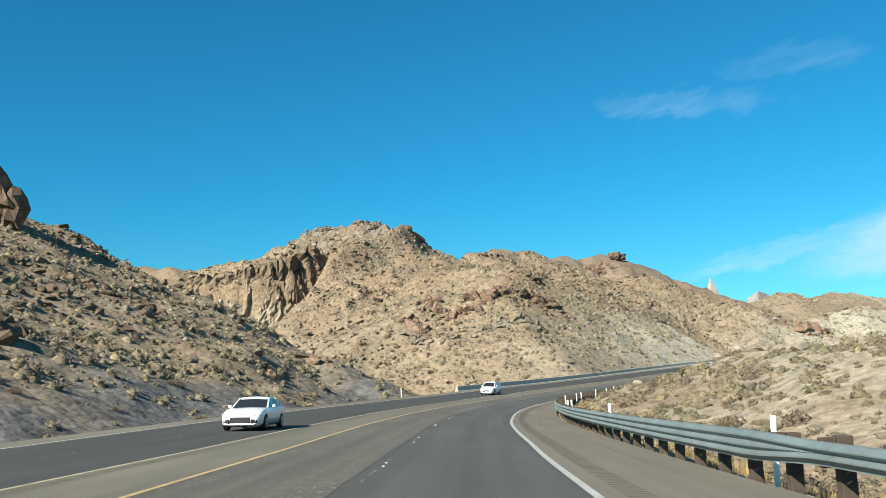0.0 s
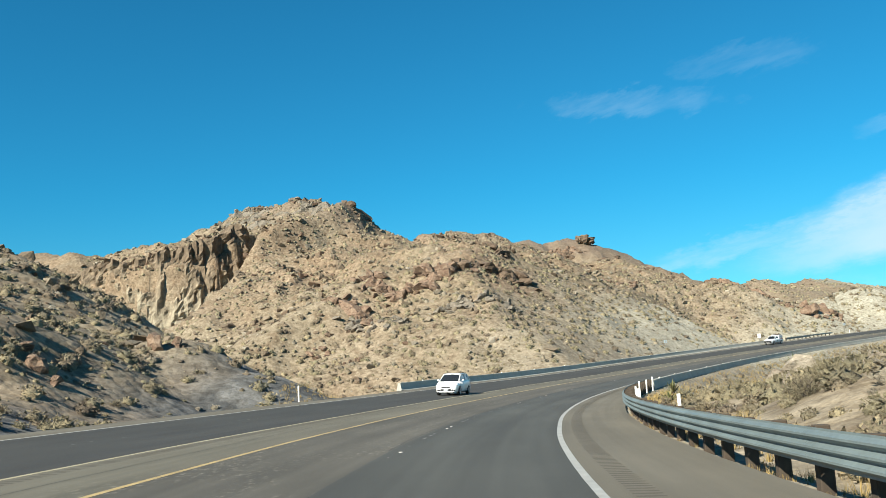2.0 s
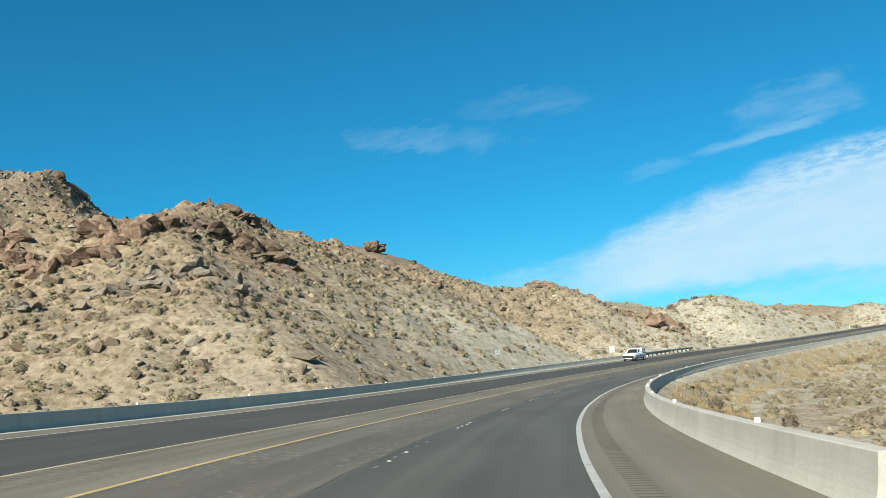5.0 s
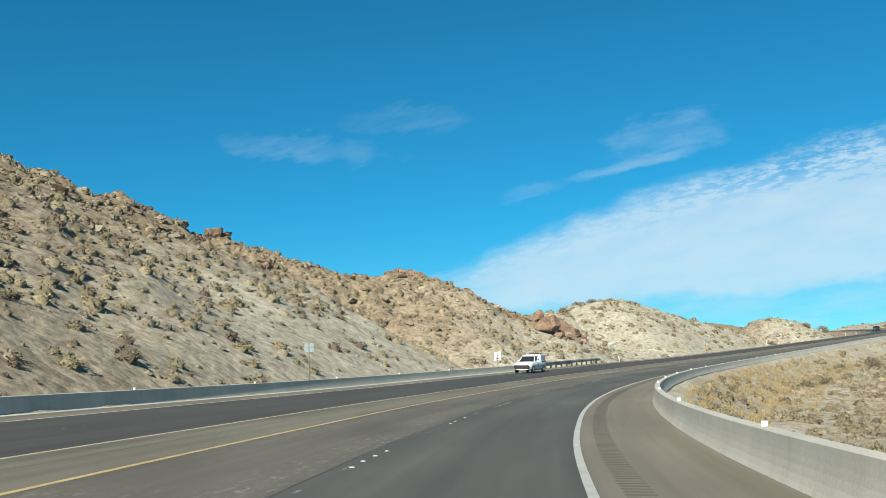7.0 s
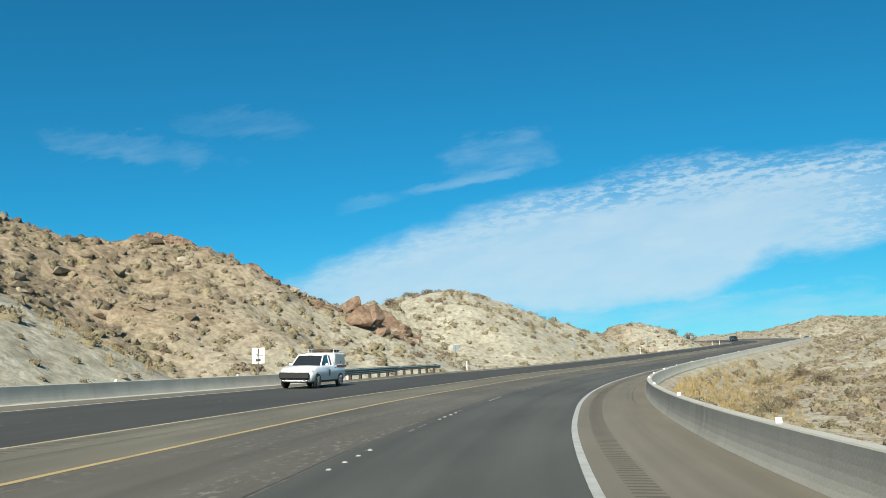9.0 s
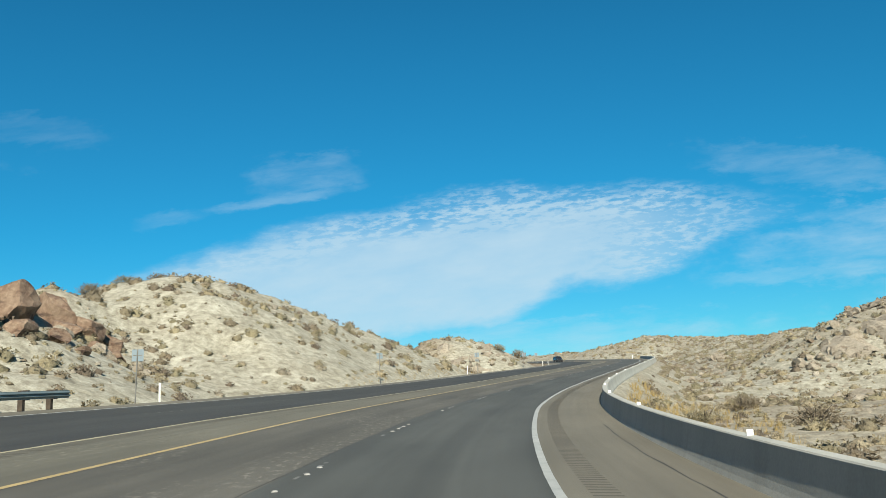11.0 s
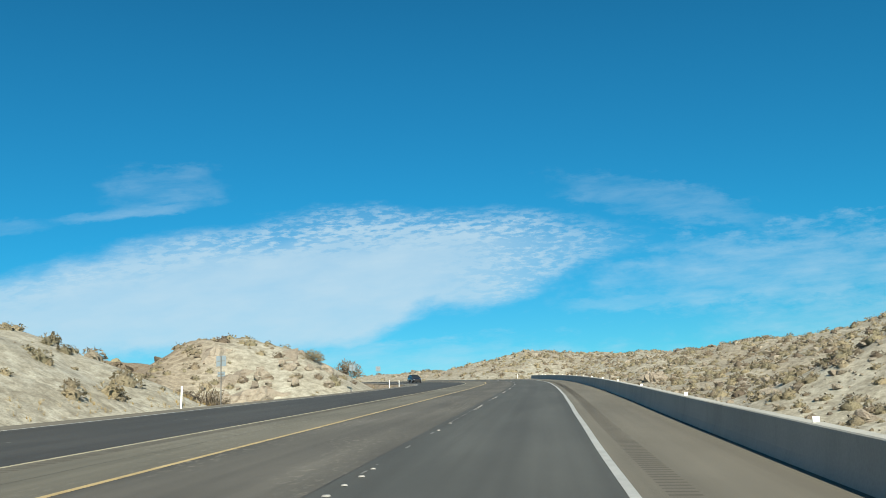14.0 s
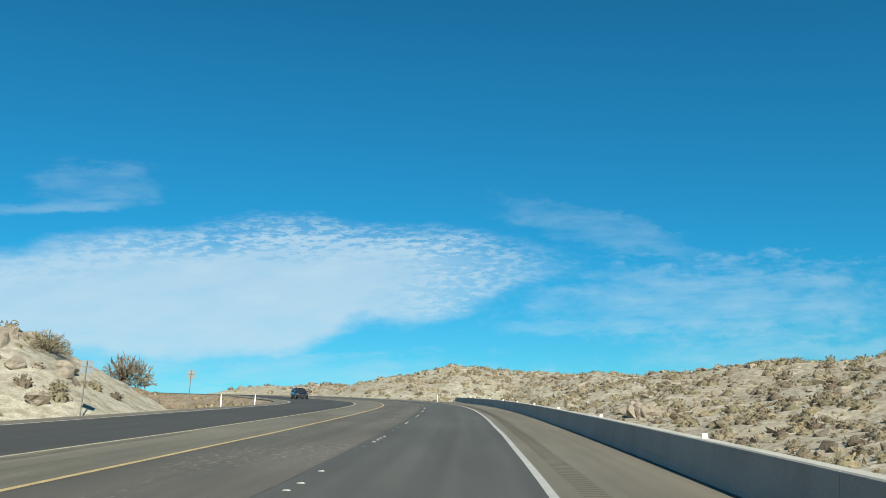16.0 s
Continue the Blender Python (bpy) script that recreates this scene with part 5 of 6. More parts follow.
def plant(count, seed, near, far, lo, hi, mode, area=(-95, 400, -15, 440)):
    r, x, y, z, out, l, s = scatter(count, seed, *area, far)
    pale, grey, brown = geology(x, y, z)
    clump = 0.5 + 0.5 * bumps(x, y, 11, 31)
    chance = np.where(pale > 0.6, 0.8, 1.0) * (0.62 + 0.5 * clump) * np.where((l > 0) & (s < 135), 1.9, 1.0)
    close = (l > 0) & (s < 140) & (out < 34)
    chance *= np.where((l > 0) & (s > 300), 0.85, 1.0)
    keep = (r.random(len(x)) < chance) & (close if near < 0 else (out >= np.where((l > 0) & (near == 10), 12, near)) & ((near > 0) | (l > 0) | (out < 10)) & ((near == 0) | ~close))
    # few stand on ground that falls away behind the crests
    i = np.clip((s + S0).astype(int), 0, len(LINE) - 1)
    dx, dy = x - LINE[i, 0], y - LINE[i, 1]
    g = 5.0 / np.maximum(np.hypot(dx, dy), 1)
    keep &= (out < 22) | (heights(x + dx * g, y + dy * g) > z - 1.2) | (r.random(len(x)) < 0.12)
    x, y, z, out, l, s = (v[keep] for v in (x, y, z, out, l, s))
    n = len(x)
    size = lo + (hi - lo) * r.random(n) ** 2.0
    tint = np.clip(r.normal(0.45, 0.28, n), 0, 1)
    tall = size * r.uniform(0.75, 1.1, n)
    return np.stack([x, y, z - 0.03 * size, r.uniform(0, 6.3, n), size, tall, tint, r.integers(0, mode, n)], 1)


merge("desert_shrubs", NEAR_SHRUBS, np.concatenate([plant(62000, 1, 0, 12, 0.22, 0.98, 4), plant(7000, 11, -1, 34, 0.2, 0.75, 4, (0, 70, -15, 125))]), SHRUB, "dry grey-green and tan desert shrubs beside the road", "shrubs")
merge("desert_shrubs", MID_SHRUBS, plant(130000, 2, 10, 42, 0.26, 1.1, 6), SHRUB, "dry olive and tan desert shrubs dotting the slopes", "shrubs")
merge("desert_shrubs", HILL_SHRUBS, plant(130000, 17, 42, 110, 0.34, 1.15, 6), SHRUB, "dry olive and tan desert shrubs dotting the hills", "shrubs")
merge("desert_shrubs", FAR_SHRUBS, plant(75000, 5, 110, 320, 0.45, 1.25, 6), SHRUB, "dry olive desert shrubs on the mountain", "shrubs")
merge("low_scrub", LUMPS, plant(60000, 25, 8, 50, 0.07, 0.26, 8), SHRUB, "low dry scrub tufts between the bushes of the slopes", "shrubs", flat=True)
merge("low_scrub", LUMPS, plant(24000, 15, 50, 110, 0.18, 0.42, 8), SHRUB, "low dry scrub tufts covering the hills", "shrubs", flat=True)
merge("low_scrub", LUMPS, plant(50000, 16, 110, 320, 0.3, 0.75, 8), SHRUB, "low dry scrub tufts covering the mountain", "shrubs", flat=True)


fr = np.random.default_rng(19)
far_x, far_y = fr.uniform(180, 430, 3000), fr.uniform(470, 700, 3000)
merge("low_scrub", LUMPS, np.stack([far_x, far_y, heights(far_x, far_y), fr.uniform(0, 6, 3000), fr.uniform(0.5, 1.6, 3000), fr.uniform(0.4, 1.2, 3000), fr.uniform(0, 0.7, 3000), fr.integers(0, 8, 3000)], 1), SHRUB, "dry scrub on the far hills", "shrubs", flat=True)


def stones(count, seed, near, far, lo, hi):
    r, x, y, z, out, l, s = scatter(count, seed, -95, 400, -15, 440, far)
    pale, grey, brown = geology(x, y, z)
    keep = (out > near) & (r.random(len(x)) < 0.4 + 0.6 * fade(bumps(x, y, 8, 41) + 0.3 * (pale < 0.7), 0.0, 0.7))
    x, y, z, pale, brown = (v[keep] for v in (x, y, z, pale, brown))
    n = len(x)
    size = (lo + (hi - lo) * r.random(n) ** 3.5) * np.where(out[keep] > 45, 1.5, 1.0)
    tint = np.clip(0.45 + 0.45 * pale - 0.5 * brown + r.normal(0, 0.2, n), 0, 1)
    return np.stack([x, y, z + 0.1 * size, r.uniform(0, 6.3, n), size * r.uniform(0.8, 1.4, n), size, tint, r.integers(0, 6, n)], 1)


merge("loose_stones", STONES, stones(20000, 3, 0, 45, 0.06, 0.36), STONE, "loose tan and grey stones on the slopes", "stones", flat=True)
merge("loose_stones", LUMPS, stones(22000, 4, 10, 240, 0.1, 0.34), STONE, "tan and brown stones strewn over the hills", "stones", flat=True)


def blocks(count, seed, lo, hi):
    """Angular rocks on the rocky slopes, crowded in patches."""
    r, x, y, z, out, l, s = scatter(count, seed, -95, 400, -15, 440, 260)
    pale, grey, brown = geology(x, y, z)
    smooth = np.where((l < 0) & (s > 165), pale, 0)
    patch = fade(bumps(x, y, 13, 43) + 0.5 * bumps(x, y, 5, 47), -0.5, 0.6)
    keep = (out > np.where((l < 0) & (s < 125), 15, 5)) & (r.random(len(x)) < (0.12 + 0.88 * patch) * (1 - 0.97 * fade(smooth, 0.1, 0.45)) * np.where(l > 0, np.where(s < 300, 0.15, 1.0), 1.0) * np.where((l < 0) & (s < 110), 0.6, 1.0))
    x, y, z, pale, brown, out, l = (v[keep] for v in (x, y, z, pale, brown, out, l))
    n = len(x)
    size = (lo + (hi - lo) * r.random(n) ** 3.5) * np.where(out > 100, 1.5, 1.0) * np.where(l > 0, 0.7, 1.0)
    tint = np.clip(0.55 + 0.35 * pale - 0.75 * brown + r.normal(0, 0.22, n), 0, 1)
    return np.stack([x, y, z + 0.12 * size, r.uniform(0, 6.3, n), size * r.uniform(0.8, 1.4, n), size * r.uniform(0.7, 1.2, n), tint, r.integers(0, 10, n)], 1)


merge("hillside_rocks", BLOCKS, blocks(95000, 23, 0.14, 0.95), STONE, "angular tan and rust-brown rocks crowding the hillsides", "rocks", flat=True)


# dry grass behind the rail and the barrier
def grass_patch(count, seed, s0, s1, l0, l1, size):
    r = np.random.default_rng(seed)
    p = road(r.uniform(s0, s1, count), r.uniform(l0, l1, count))
    z = heights(p[:, 0], p[:, 1])
    sz = size * r.uniform(0.5, 1.2, count)
    return np.stack([p[:, 0], p[:, 1], z - 0.03, r.uniform(0, 6.3, count), sz * 0.8, sz, r.random(count), r.integers(0, 3, count)], 1)


def tuft_proto(seed, blades=15):
    r = np.random.default_rng(seed)
    v, f = [], []
    for _ in range(blades):
        a, lean = r.uniform(0, 6.3), r.uniform(0.1, 0.7)
        d, t = np.array([math.cos(a), math.sin(a), 0]), np.array([-math.sin(a), math.cos(a), 0])
        o = d * r.uniform(0, 0.35)
        b = len(v)
        v += [o - t * 0.025, o + t * 0.025, o + d * lean + np.array([0, 0, r.uniform(0.6, 1.0)])]
        f.append((b, b + 1, b + 2))
    return np.array(v), np.array(f)


TUFTS = [tuft_proto(80 + k) for k in range(3)]
merge("dry_grass", TUFTS, np.concatenate([grass_patch(1000, 13, -20, 131, 2.85, 3.7, 0.2), grass_patch(1500, 6, 88, 133, 3.9, 9, 0.55), grass_patch(700, 7, -20, 90, 3.6, 5.2, 0.4), grass_patch(2200, 8, 134, 330, 4.0, 9.5, 0.5),
                                          grass_patch(1300, 9, 270, 360, 4.0, 13, 0.6), grass_patch(600, 14, 262, 300, -27, -21.5, 0.45), grass_patch(400, 11, 100, 132, -22.5, -20, 0.35), grass_patch(500, 12, 300, 420, -21.5, -20, 0.3)]), GRASS, "tufts of dry golden grass beside the road", "grass")


# single bushes
def twig_proto(seed, twigs, width):
    """An open bush: short thin twigs filling an uneven dome of several lobes."""
    r = np.random.default_rng(seed)
    v, f = [], []
    lobes = [(r.uniform(-0.36, 0.36), r.uniform(-0.36, 0.36), r.uniform(0.5, 0.78)) for _ in range(5)]
    for _ in range(twigs):
        lx, ly, lr = lobes[r.integers(5)]
        d = r.normal(size=3)
        d[2] = abs(d[2])
        d /= np.linalg.norm(d)
        c = np.array([lx, ly, 0.0]) + d * lr * r.uniform(0.5, 1.05)
        d = d + r.normal(size=3) * 0.5
        u = np.cross(d, r.normal(size=3))
        u *= width * r.uniform(0.5, 1.2) / (np.linalg.norm(u) + 1e-6)
        b = len(v)
        v += [c - u * 0.5, c + u * 0.5, c + d * width * r.uniform(1.5, 3.5)]
        f.append((b, b + 1, b + 2))
    return np.array(v), np.array(f)


bush_meshes = []
for k in range(4):
    v, f = twig_proto(120 + k, 1500, 0.04)
    me = bpy.data.meshes.new("foliage")
    me.from_pydata([tuple(p) for p in v], [], [tuple(int(i) for i in t) for t in f])
    at = me.color_attributes.new("tint", "FLOAT_COLOR", "POINT")
    at.data.foreach_set("color", np.tile([0.15 + 0.22 * k, 0, 0, 1], (len(v), 1)).ravel())
    me.materials.append(SHRUB)
    bush_meshes.append(me)


def bush(x, y, w, h, k, label="twiggy grey-brown desert bush"):
    p = Vector((x, y, height(x, y) - 0.05))
    ob = thing("desert_bush", Matrix.Translation(p) @ Matrix.Rotation(x * 7.1, 4, "Z"), label, "bush", "larger desert bushes")
    child("foliage", bush_meshes[k % 4], ob, Matrix.Diagonal((w, w, h, 1)))
    bm = bmesh.new()
    r = random.Random(int(x * 10))
    for j in range(7):
        a = r.uniform(0, 6.3)
        q = Vector((math.cos(a) * w * 0.45, math.sin(a) * w * 0.45, h * r.uniform(0.5, 0.85)))
        rod(bm, (0, 0, 0), q * 0.5 + Vector((0, 0, h * 0.1)), 0.035 * h, 0.022 * h, 5)
        rod(bm, q * 0.5 + Vector((0, 0, h * 0.1)), q, 0.022 * h, 0.006 * h, 5)
    part("stems", bm, BARK, ob, "bare grey stems")


def bush_at(s, l, w, h, k, label="twiggy grey-brown desert bush"):
    p = road(s, l)
    bush(p[0], p[1], w, h, k, label)


bush_at(128, -25.5, 2.6, 2.6, 0)
bush_at(133, -27, 2.0, 1.8, 2)
bush_at(119, -24, 1.3, 1.0, 3)
bush_at(280, -25.5, 2.0, 1.7, 0, "dark twiggy bush behind a white sign")
bush_at(284, -27.5, 1.9, 1.5, 1, "dark twiggy bush behind a white sign")
bush_at(290, -25, 1.5, 1.3, 3)
bush_at(295, -26.5, 1.6, 1.2, 2)
bush_at(402, -22.6, 1.9, 2.3, 0, "bare twiggy bush beside a sign post")
bush_at(408, -24, 1.5, 1.6, 1)
bush_at(452, -23.5, 2.2, 2.6, 0, "dark twiggy bush beside the road")
bush_at(462, -25, 2.4, 2.0, 1)
bush_at(446, -26, 1.9, 1.6, 2)
bush_at(300, 10.5, 1.7, 1.5, 2, "olive-green bush below the barrier")
bush_at(306, 12, 1.6, 1.4, 0)
bush_at(330, 15, 2.0, 1.7, 0)
bush_at(338, 9, 1.8, 1.5, 2, "olive-green bush below the barrier")
bush_at(344, 12, 1.6, 1.5, 0)
bush_at(376, 9, 1.5, 1.4, 2, "olive-green bush below the barrier")
bush_at(296, -28, 1.9, 1.6, 1)
bush_at(291, -32, 2.1, 1.8, 0)
bush(154, 332, 1.7, 1.3, 0, "dark bush on the pale hill crest")
bush(150, 331, 1.3, 1.0, 2)
bush(145, 329, 1.6, 1.5, 0, "bare dark bush on the hill crest")
for k in range(26):
    bush_at(8 + 5.1 * k, 5.4 + 2.2 * ((k * 7) % 5) / 2, 0.55 + 0.12 * (k % 4), 0.5 + 0.1 * (k % 5), k)
for k in range(20):
    bush_at(4 + 6 * k, -22.5 - 1.6 * ((k * 3) % 5), 0.6 + 0.12 * (k % 4), 0.45 + 0.12 * (k % 3), k + 1)


def yucca(s, l, size):
    ob = thing("yucca", Matrix.Translation(on_ground(s, l, 0.05)), "spiky yellow-green yucca behind the guardrail", "yucca", "yuccas")
    r = random.Random(int(s))
    bm = bmesh.new()
    rod(bm, (0, 0, 0), (0, 0, 0.3 * size), 0.10 * size, 0.08 * size, 7)
    part("trunk", bm, BARK, ob)
    for j in range(46):
        a, e = r.uniform(0, 6.3), r.uniform(-0.15, 1.5)
        d = Vector((math.cos(a) * math.cos(e), math.sin(a) * math.cos(e), math.sin(e)))
        t = Vector((-math.sin(a), math.cos(a), 0)) * 0.035 * size
        o, k = Vector((0, 0, 0.3 * size)), size * r.uniform(0.55, 0.8)
        me = bpy.data.meshes.new("leaf")
        up = d.cross(t).normalized() * 0.012 * size
        me.from_pydata([o - t * 0.6, o + t * 0.6, o + d * k * 0.5 + t, o + d * k, o + d * k * 0.5 - t, o + d * k * 0.45 + up], [], [(0, 1, 5), (1, 2, 5), (2, 3, 5), (3, 4, 5), (4, 0, 5)])
        at = me.color_attributes.new("tint", "FLOAT_COLOR", "POINT")
        at.data.foreach_set("color", np.tile([r.random(), 0, 0, 1], (6, 1)).ravel())
        me.materials.append(YUCCA)
        child("leaf", me, ob)


yucca(128, 5.0, 1.5)
yucca(116, 5.2, 1.3)
yucca(88, 9.5, 1.0)
yucca(70, 12, 0.9)


# ---------------------------------------------------------------- distance
def far_mountain(x, y, w, h, seed, mat, label):
    """A jagged far peak standing on the plain."""
    r = np.random.default_rng(seed)
    n, rows = 26, 9
    v = []
    z0 = -10.0
    a = math.atan2(x, y)
    for j in range(rows):
        f = j / (rows - 1)
        for i in range(n):
            u = i / (n - 1) * 2 - 1
            ridge = max(0.0, 1 - abs(u) ** 1.3) * (0.75 + 0.25 * math.sin(u * 9 + seed)) + 0.10 * r.uniform(-1, 1) * (1 - abs(u))
            zz = z0 + (h - z0) * ridge * (1 - abs(2 * f - 1) ** 1.2) + h * 0.05 * r.uniform(-1, 1) * (0 < f < 1)
            px, py = u * w, (f - 0.5) * w * 0.7
            v.append((x + px * math.cos(a) + py * math.sin(a), y - px * math.sin(a) + py * math.cos(a), zz))
    f = [(j * n + i, j * n + i + 1, (j + 1) * n + i + 1, (j + 1) * n + i) for j in range(rows - 1) for i in range(n - 1)]
    tagged(mesh_object("distant_mountain", v, f, mat), label, "mountain", "distant peaks", "structure")


# the haze of distance is put into this rock colour
HAZY = plain("hazy_far_rock", (0.277, 0.258, 0.246), 0.95, 0, 0.3, 0.02, 0.3)
for az, el, d, w, sd_ in ((17.6, 5.0, 1500, 110, 1), (20.7, 5.2, 1500, 190, 2), (22.4, 4.6, 1560, 220, 3), (24.0, 4.0, 1650, 260, 4)):
    far_mountain(d * math.sin(radians(az)), d * math.cos(radians(az)), w, d * math.tan(radians(el)) + 1.5, sd_, HAZY, "pale rocky peak far beyond the hills")


# ---------------------------------------------------------------- vehicles
def loft(stations, mat_name, mat, parent, label="", smooth=True):
    """A closed skin through stations of (y, [(x, z), ...]) given for one side and mirrored."""
    bm = bmesh.new()
    rings = []
    for y, half in stations:
        ring = [(x, z) for x, z in half] + [(-x, z) for x, z in half[::-1] if x > 1e-6]
        rings.append([bm.verts.new((x, y, z)) for x, z in ring])
    for a, b in zip(rings[:-1], rings[1:]):
        n = len(a)
        for i in range(n):
            bm.faces.new((a[i], a[(i + 1) % n], b[(i + 1) % n], b[i]))
    bm.faces.new(rings[0])
    bm.faces.new(rings[-1][::-1])
    bmesh.ops.recalc_face_normals(bm, faces=bm.faces)
    if smooth:
        for f in bm.faces:
            f.smooth = len(f.verts) == 4
    return part(mat_name, bm, mat, parent, label)


def wheel(parent, x, y, r, w):
    side = 1 if x > 0 else -1
    bm = bmesh.new()
    g = bmesh.ops.create_cone(bm, cap_ends=True, segments=28, radius1=r, radius2=r, depth=w)
    bmesh.ops.bevel(bm, geom=[e for e in bm.edges if len(e.link_faces) == 2 and any(len(f.verts) > 4 for f in e.link_faces)], offset=0.03, segments=2, affect="EDGES")
    bmesh.ops.rotate(bm, verts=bm.verts, matrix=Matrix.Rotation(radians(90), 3, "Y"))
    tyre = part("wheel", bm, RUBBER, parent, "black tyre")
    tyre.matrix_basis = Matrix.Translation((x, y, r))
    bm = bmesh.new()
    for j in range(10):
        a = 2 * math.pi * j / 10
        box(bm, side * (w / 2 + 0.006), math.cos(a) * r * 0.36, math.sin(a) * r * 0.36, 0.025, r * 0.62, r * 0.12, Matrix.Rotation(a, 4, "X"))
    for r0, r1 in ((0.58, 0.68),):
        ring = [[bm.verts.new((side * (w / 2 + 0.012), math.cos(a) * r * q, math.sin(a) * r * q)) for a in np.arange(24) * math.pi / 12] for q in (r0, r1)]
        for k in range(24):
            bm.faces.new((ring[0][k], ring[0][(k + 1) % 24], ring[1][(k + 1) % 24], ring[1][k]))
    g = bmesh.ops.create_cone(bm, cap_ends=True, segments=20, radius1=r * 0.16, radius2=r * 0.14, depth=0.04)
    bmesh.ops.transform(bm, matrix=Matrix.Translation((side * (w / 2 + 0.006), 0, 0)) @ Matrix.Rotation(radians(90), 4, "Y"), verts=g["verts"])
    part("rim", bm, RIM, tyre, "alloy rim spokes")


def arch(parent, x, y, r):
    bm = bmesh.new()
    g = bmesh.ops.create_cone(bm, cap_ends=True, segments=24, radius1=r, radius2=r, depth=0.03)
    bmesh.ops.rotate(bm, verts=bm.verts, matrix=Matrix.Rotation(radians(90), 3, "Y"))
    bmesh.ops.translate(bm, verts=bm.verts, vec=(x, y, r * 0.92))
    bmesh.ops.bisect_plane(bm, geom=bm.verts[:] + bm.edges[:] + bm.faces[:], plane_co=(0, 0, 0.16), plane_no=(0, 0, -1), clear_outer=True)
    part("wheel_arch", bm, TRIM, parent, "dark wheel arch")


def section(w, z0, zb, zs):
    """Half a body section: sill, bulging flank, shoulder."""
    return [(w * 0.86, z0), (w * 0.97, z0 + 0.10), (w, zb * 0.62 + z0 * 0.38), (w * 0.985, zb), (w * 0.90, zs), (0, zs + 0.025)]


def vehicle(name, s, l, label, category, L, W, hood, shoulder, roof, wheels, r, paint, cab, boot=True, grille=0.0, facing=1):
    """A road vehicle with its nose towards -y, standing on the road and facing back down the line."""
    m = Matrix.Translation(Vector(road(s, l, 0.004)))
    i = int(s + S0)
    slope = float(np.gradient(LINE[:, 2])[i])
    m = m @ Matrix.Rotation(road_turn(s) + (0 if facing > 0 else math.pi), 4, "Z") @ Matrix.Rotation(math.atan(slope) * facing, 4, "X") @ Matrix.Rotation(math.atan(np.interp(s, BANK_S, BANK_T)) * facing, 4, "Y")
    ob = thing(name, m, label, category, "traffic on the road")
    w, h2 = W / 2, L / 2
    z0 = 0.22 if roof < 1.8 else 0.36
    st = [(-h2, [(w * 0.60, z0 + 0.05), (w * 0.70, z0 + 0.10), (w * 0.74, z0 + 0.26), (w * 0.70, hood - 0.44), (w * 0.58, hood - 0.38), (0, hood - 0.35)]),
          (-h2 + 0.12, section(w * 0.87, z0, hood - 0.36, hood - 0.27)), (-h2 + 0.35, section(w * 0.95, z0, hood - 0.27, hood - 0.17)), (-h2 + 0.7, section(w * 0.985, z0, hood - 0.19, hood - 0.08)), (-h2 + 1.05, section(w * 0.995, z0, hood - 0.13, hood - 0.02)),
          (cab[0], section(w, z0, shoulder - 0.12, shoulder - 0.03)), (0.2, section(w, z0, shoulder - 0.1, shoulder)), (h2 - 0.6, section(w, z0, shoulder - 0.08, shoulder + 0.02)),
          (h2 - 0.12, section(w * 0.95, z0 + 0.05, shoulder - 0.10, shoulder)), (h2, section(w * 0.86, z0 + 0.14, shoulder - 0.2, shoulder - 0.08))]
    loft(st, "body", paint, ob, "glossy painted body")
    # cabin: foot of the windscreen, roof front, roof rear, foot of the rear window
    y0, y1, y2, y3 = cab
    wr = w * 0.74
    ym = (y1 + y2) / 2
    loft([(y0, [(w * 0.86, shoulder - 0.05), (w * 0.86, shoulder - 0.02), (0, shoulder)]), (y1, [(w * 0.91, shoulder - 0.05), (wr, roof - 0.07), (0, roof - 0.03)]),
          (ym, [(w * 0.92, shoulder - 0.05), (wr, roof - 0.05), (0, roof - 0.02)]), (y2, [(w * 0.91, shoulder - 0.05), (wr, roof - 0.09), (0, roof - 0.05)]),
          (y3, [(w * 0.85, shoulder - 0.05), (w * 0.83, shoulder - 0.01), (0, shoulder + 0.02)])], "window_glass", GLASS, ob, "dark tinted glass all round", False)
    loft([(y1 - 0.06, [(wr * 0.9, roof - 0.09), (wr * 0.9, roof - 0.05), (0, roof - 0.02)]), (y1 + 0.1, [(wr + 0.02, roof - 0.10), (wr - 0.02, roof - 0.02), (0, roof + 0.02)]),
          (ym, [(wr + 0.025, roof - 0.08), (wr - 0.02, roof - 0.0), (0, roof + 0.035)]), (y2, [(wr + 0.02, roof - 0.12), (wr - 0.02, roof - 0.04), (0, roof)]),
          (y2 + 0.08, [(wr * 0.92, roof - 0.13), (wr * 0.9, roof - 0.10), (0, roof - 0.06)])], "roof", paint, ob, "painted roof panel", True)

    def pillar(a, b, t):
        bm = bmesh.new()
        rod(bm, a, b, t, t * 0.8, 6)
        part("pillar", bm, paint, ob, "painted roof pillar")

    for sx in (-1, 1):
        pillar((sx * w * 0.86, y0 + 0.02, shoulder - 0.03), (sx * (wr - 0.01), y1, roof - 0.06), 0.045)
        pillar((sx * w * 0.915, ym, shoulder - 0.03), (sx * wr, ym, roof - 0.05), 0.04)
        pillar((sx * w * 0.90, y2 - 0.02, shoulder - 0.03), (sx * wr, y2 - 0.08, roof - 0.08), 0.075 if boot else 0.05)
        pillar((sx * w * 0.84, y3 - 0.02, shoulder - 0.02), (sx * (wr - 0.01), y2 + 0.02, roof - 0.09), 0.07)

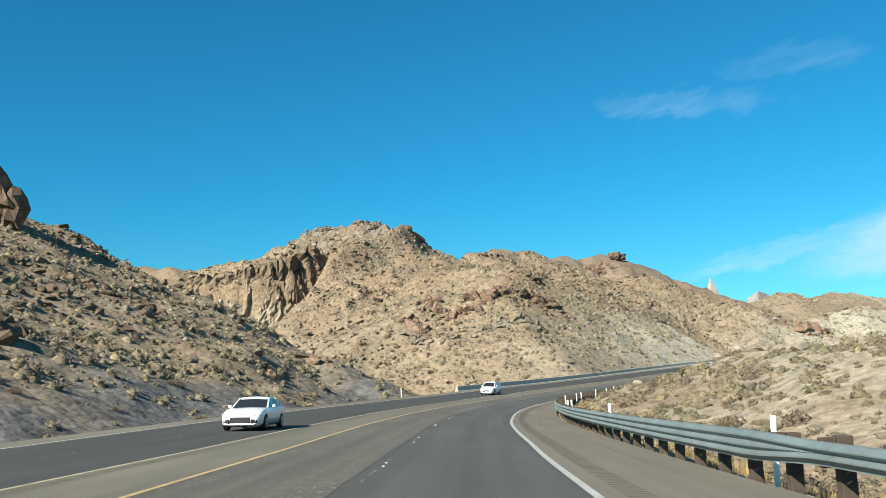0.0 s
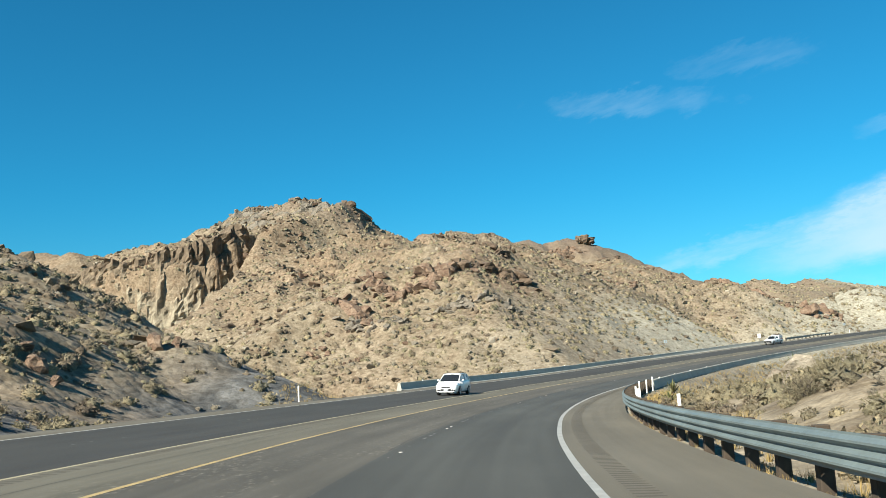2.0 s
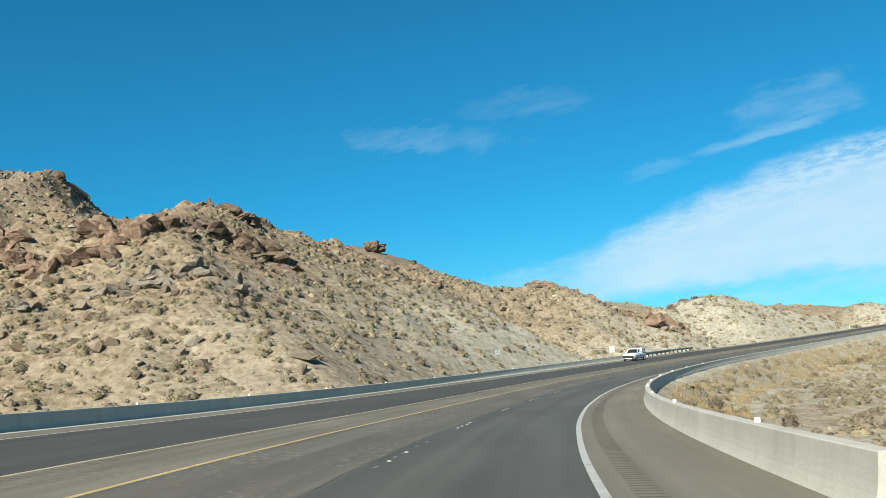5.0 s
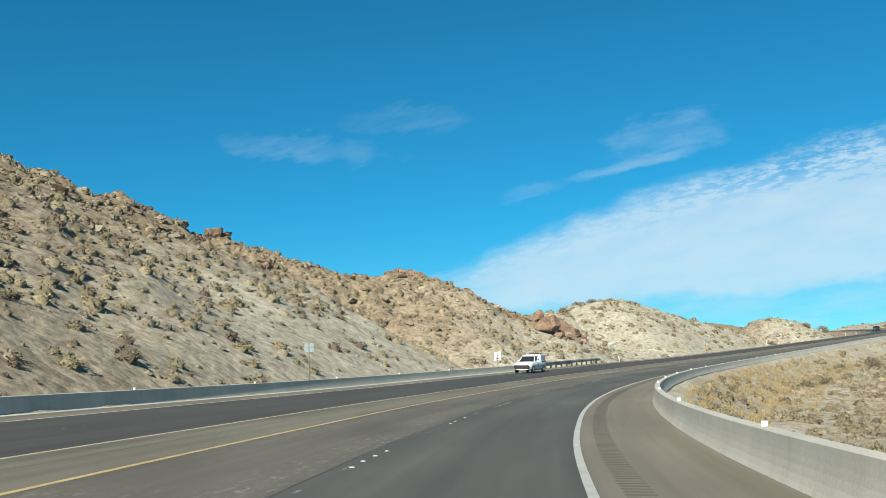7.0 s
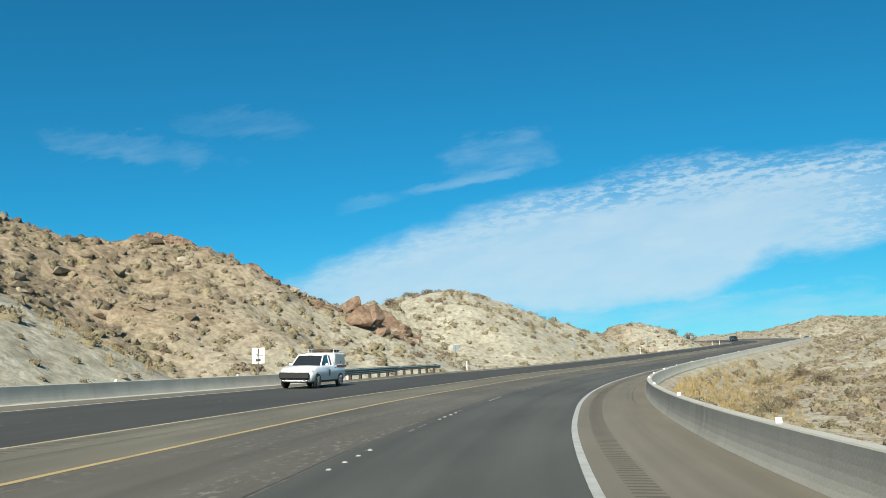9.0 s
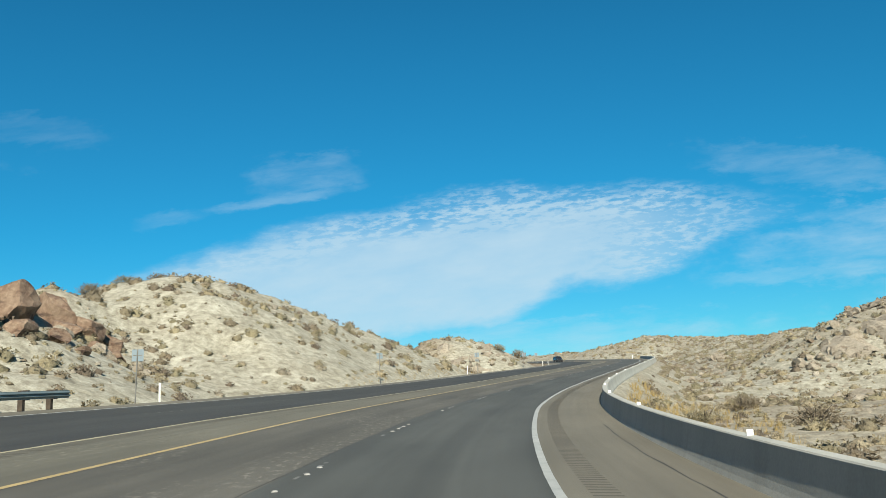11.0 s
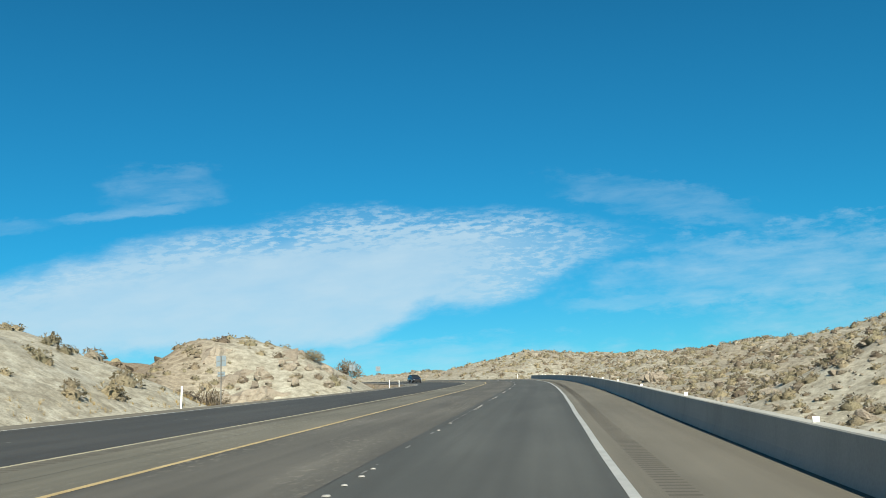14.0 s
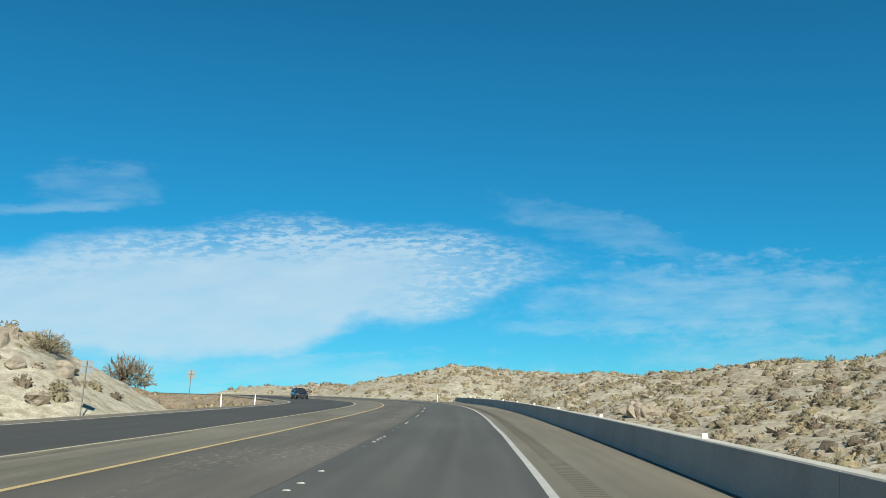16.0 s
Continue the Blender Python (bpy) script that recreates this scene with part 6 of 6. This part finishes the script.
    for sx in (-1, 1):
        bm = box_bm(sx * (w + 0.09), y0 + 0.42, shoulder + 0.04, 0.17, 0.10, 0.13, bevel=0.03)
        part("mirror", bm, paint, ob, "door mirror")
        for yy in (y0 + 0.95, (y1 + y2) / 2 + 0.8):
            bm = box_bm(sx * (w * 0.985 + 0.012), yy, shoulder - 0.16, 0.02, 0.2, 0.03, bevel=0.006)
            part("door_handle", bm, TRIM if roof > 1.8 else paint, ob)
        bm = box_bm(sx * (w * 0.93), 0, z0 + 0.05, 0.06, L * 0.52, 0.10, bevel=0.02)
        part("sill", bm, TRIM, ob, "dark lower sill")
        lamp = box_bm(sx * w * 0.745, -h2 + 0.22, hood - 0.31, w * 0.44, 0.17, 0.13, Matrix.Rotation(sx * 0.72, 4, "Z") @ Matrix.Rotation(-sx * 0.16, 4, "Y"), 0.03)
        part("headlight", lamp, LAMP_GLASS, ob, "clear headlight")
        part("tail_light", box_bm(sx * w * 0.74, h2 - 0.05, shoulder - 0.2, 0.26, 0.12, 0.16, bevel=0.02), RED_LAMP, ob, "red tail light")
        part("fog_lamp", box_bm(sx * w * 0.64, -h2 + 0.05, z0 + 0.2, 0.3, 0.14, 0.12 + grille * 0.1, Matrix.Rotation(sx * 0.3, 4, "Z"), 0.03), TRIM, ob, "dark fog lamp recess")
        for y in wheels:
            arch(ob, sx * (w * 0.985 - 0.008), y, r * 1.10)
            wheel(ob, sx * (w - 0.10), y, r, 0.22)
    part("grille", box_bm(0, -h2 + 0.01, hood - 0.43 - grille * 0.10, w * (0.72 + 0.4 * grille), 0.06, 0.07 + grille * 0.26, bevel=0.02), TRIM, ob, "black front grille")
    part("lower_grille", box_bm(0, -h2 + 0.005, z0 + 0.22 - 0.06 * grille, w * 0.95, 0.06, 0.19 - 0.08 * grille, bevel=0.03), TRIM, ob, "black lower air intake")
    part("bumper_lip", box_bm(0, -h2 + 0.12, z0 + 0.03, w * 1.5, 0.25, 0.07, bevel=0.02), TRIM, ob, "dark bumper lip")
    part("underbody", box_bm(0, 0, z0 + 0.02, W * 0.8, L * 0.86, 0.12), TRIM, ob, "dark underside")
    return ob


sedan = vehicle("sedan", 43.3, -12.1, "white four-door sedan with black grille on the road", "car", 5.0, 1.9, 0.98, 1.02, 1.47, (-1.52, 1.53), 0.36, PAINT, (-0.85, 0.0, 1.15, 2.05), True, 0.6)
suv = vehicle("suv", 121.0, -11.7, "white compact SUV with roof rails on the road", "car", 4.52, 1.84, 1.08, 1.12, 1.68, (-1.34, 1.36), 0.36, PAINT, (-1.22, -0.30, 1.55, 2.2), False, 0.15)
part("number_plate", box_bm(0, -2.295, 0.46, 0.32, 0.02, 0.16), PLATE, suv, "pale plate with no characters")
for sx in (-1, 1):
    bm = bmesh.new()
    rod(bm, (sx * 0.62, -0.3, 1.71), (sx * 0.62, 1.6, 1.70), 0.02)
    part("roof_rail", bm, TRIM, suv, "black roof rail")
pickup = vehicle("pickup_truck", 273.0, -16.2, "white service pickup with canopy and ladder rack", "truck", 5.9, 2.04, 1.26, 1.28, 1.92, (-1.95, 1.85), 0.42, PAINT, (-1.25, -0.5, 0.72, 0.92), True, 1.0)
part("canopy", box_bm(0, 1.98, 1.62, 1.78, 1.95, 0.72, bevel=0.05), PAINT, pickup, "white service canopy")
for sx in (-1, 1):
    part("canopy_door", box_bm(sx * 0.897, 1.98, 1.64, 0.02, 1.7, 0.52, bevel=0.006), SILVER, pickup, "pale canopy side door")
    part("door_latch", box_bm(sx * 0.912, 2.1, 1.46, 0.012, 0.09, 0.09), TRIM, pickup, "black latch")
    part("stripe", box_bm(sx * 1.022, 1.98, 1.20, 0.008, 1.8, 0.13), RED_STRIPE, pickup, "red-orange stripe")
    part("door_decal", box_bm(sx * 1.024, -0.1, 0.86, 0.008, 0.26, 0.36), GREY_LOGO, pickup, "plain grey-green decal")
    bm = bmesh.new()
    rod(bm, (sx * 0.8, 1.1, 2.18), (sx * 0.8, 2.9, 2.18), 0.022)
    for y in (1.15, 1.7, 2.3, 2.85):
        rod(bm, (sx * 0.8, y, 1.95), (sx * 0.8, y, 2.18), 0.018)
    part("ladder_rack", bm, SILVER, pickup, "pale tubular rack")
part("rack_load", box_bm(0.1, 1.8, 2.13, 1.1, 1.6, 0.14, bevel=0.04), POST_WOOD, pickup, "brown load lying on the rack")
part("bull_bar", box_bm(0, -3.0, 0.72, 1.75, 0.14, 0.36, bevel=0.05), TRIM, pickup, "black front bumper")
dark = vehicle("car", 536, -13.2, "small dark car on the far bend", "car", 4.5, 1.82, 1.02, 1.06, 1.6, (-1.34, 1.36), 0.35, DARK_PAINT, (-1.1, -0.3, 1.5, 2.0), True, 0.2)
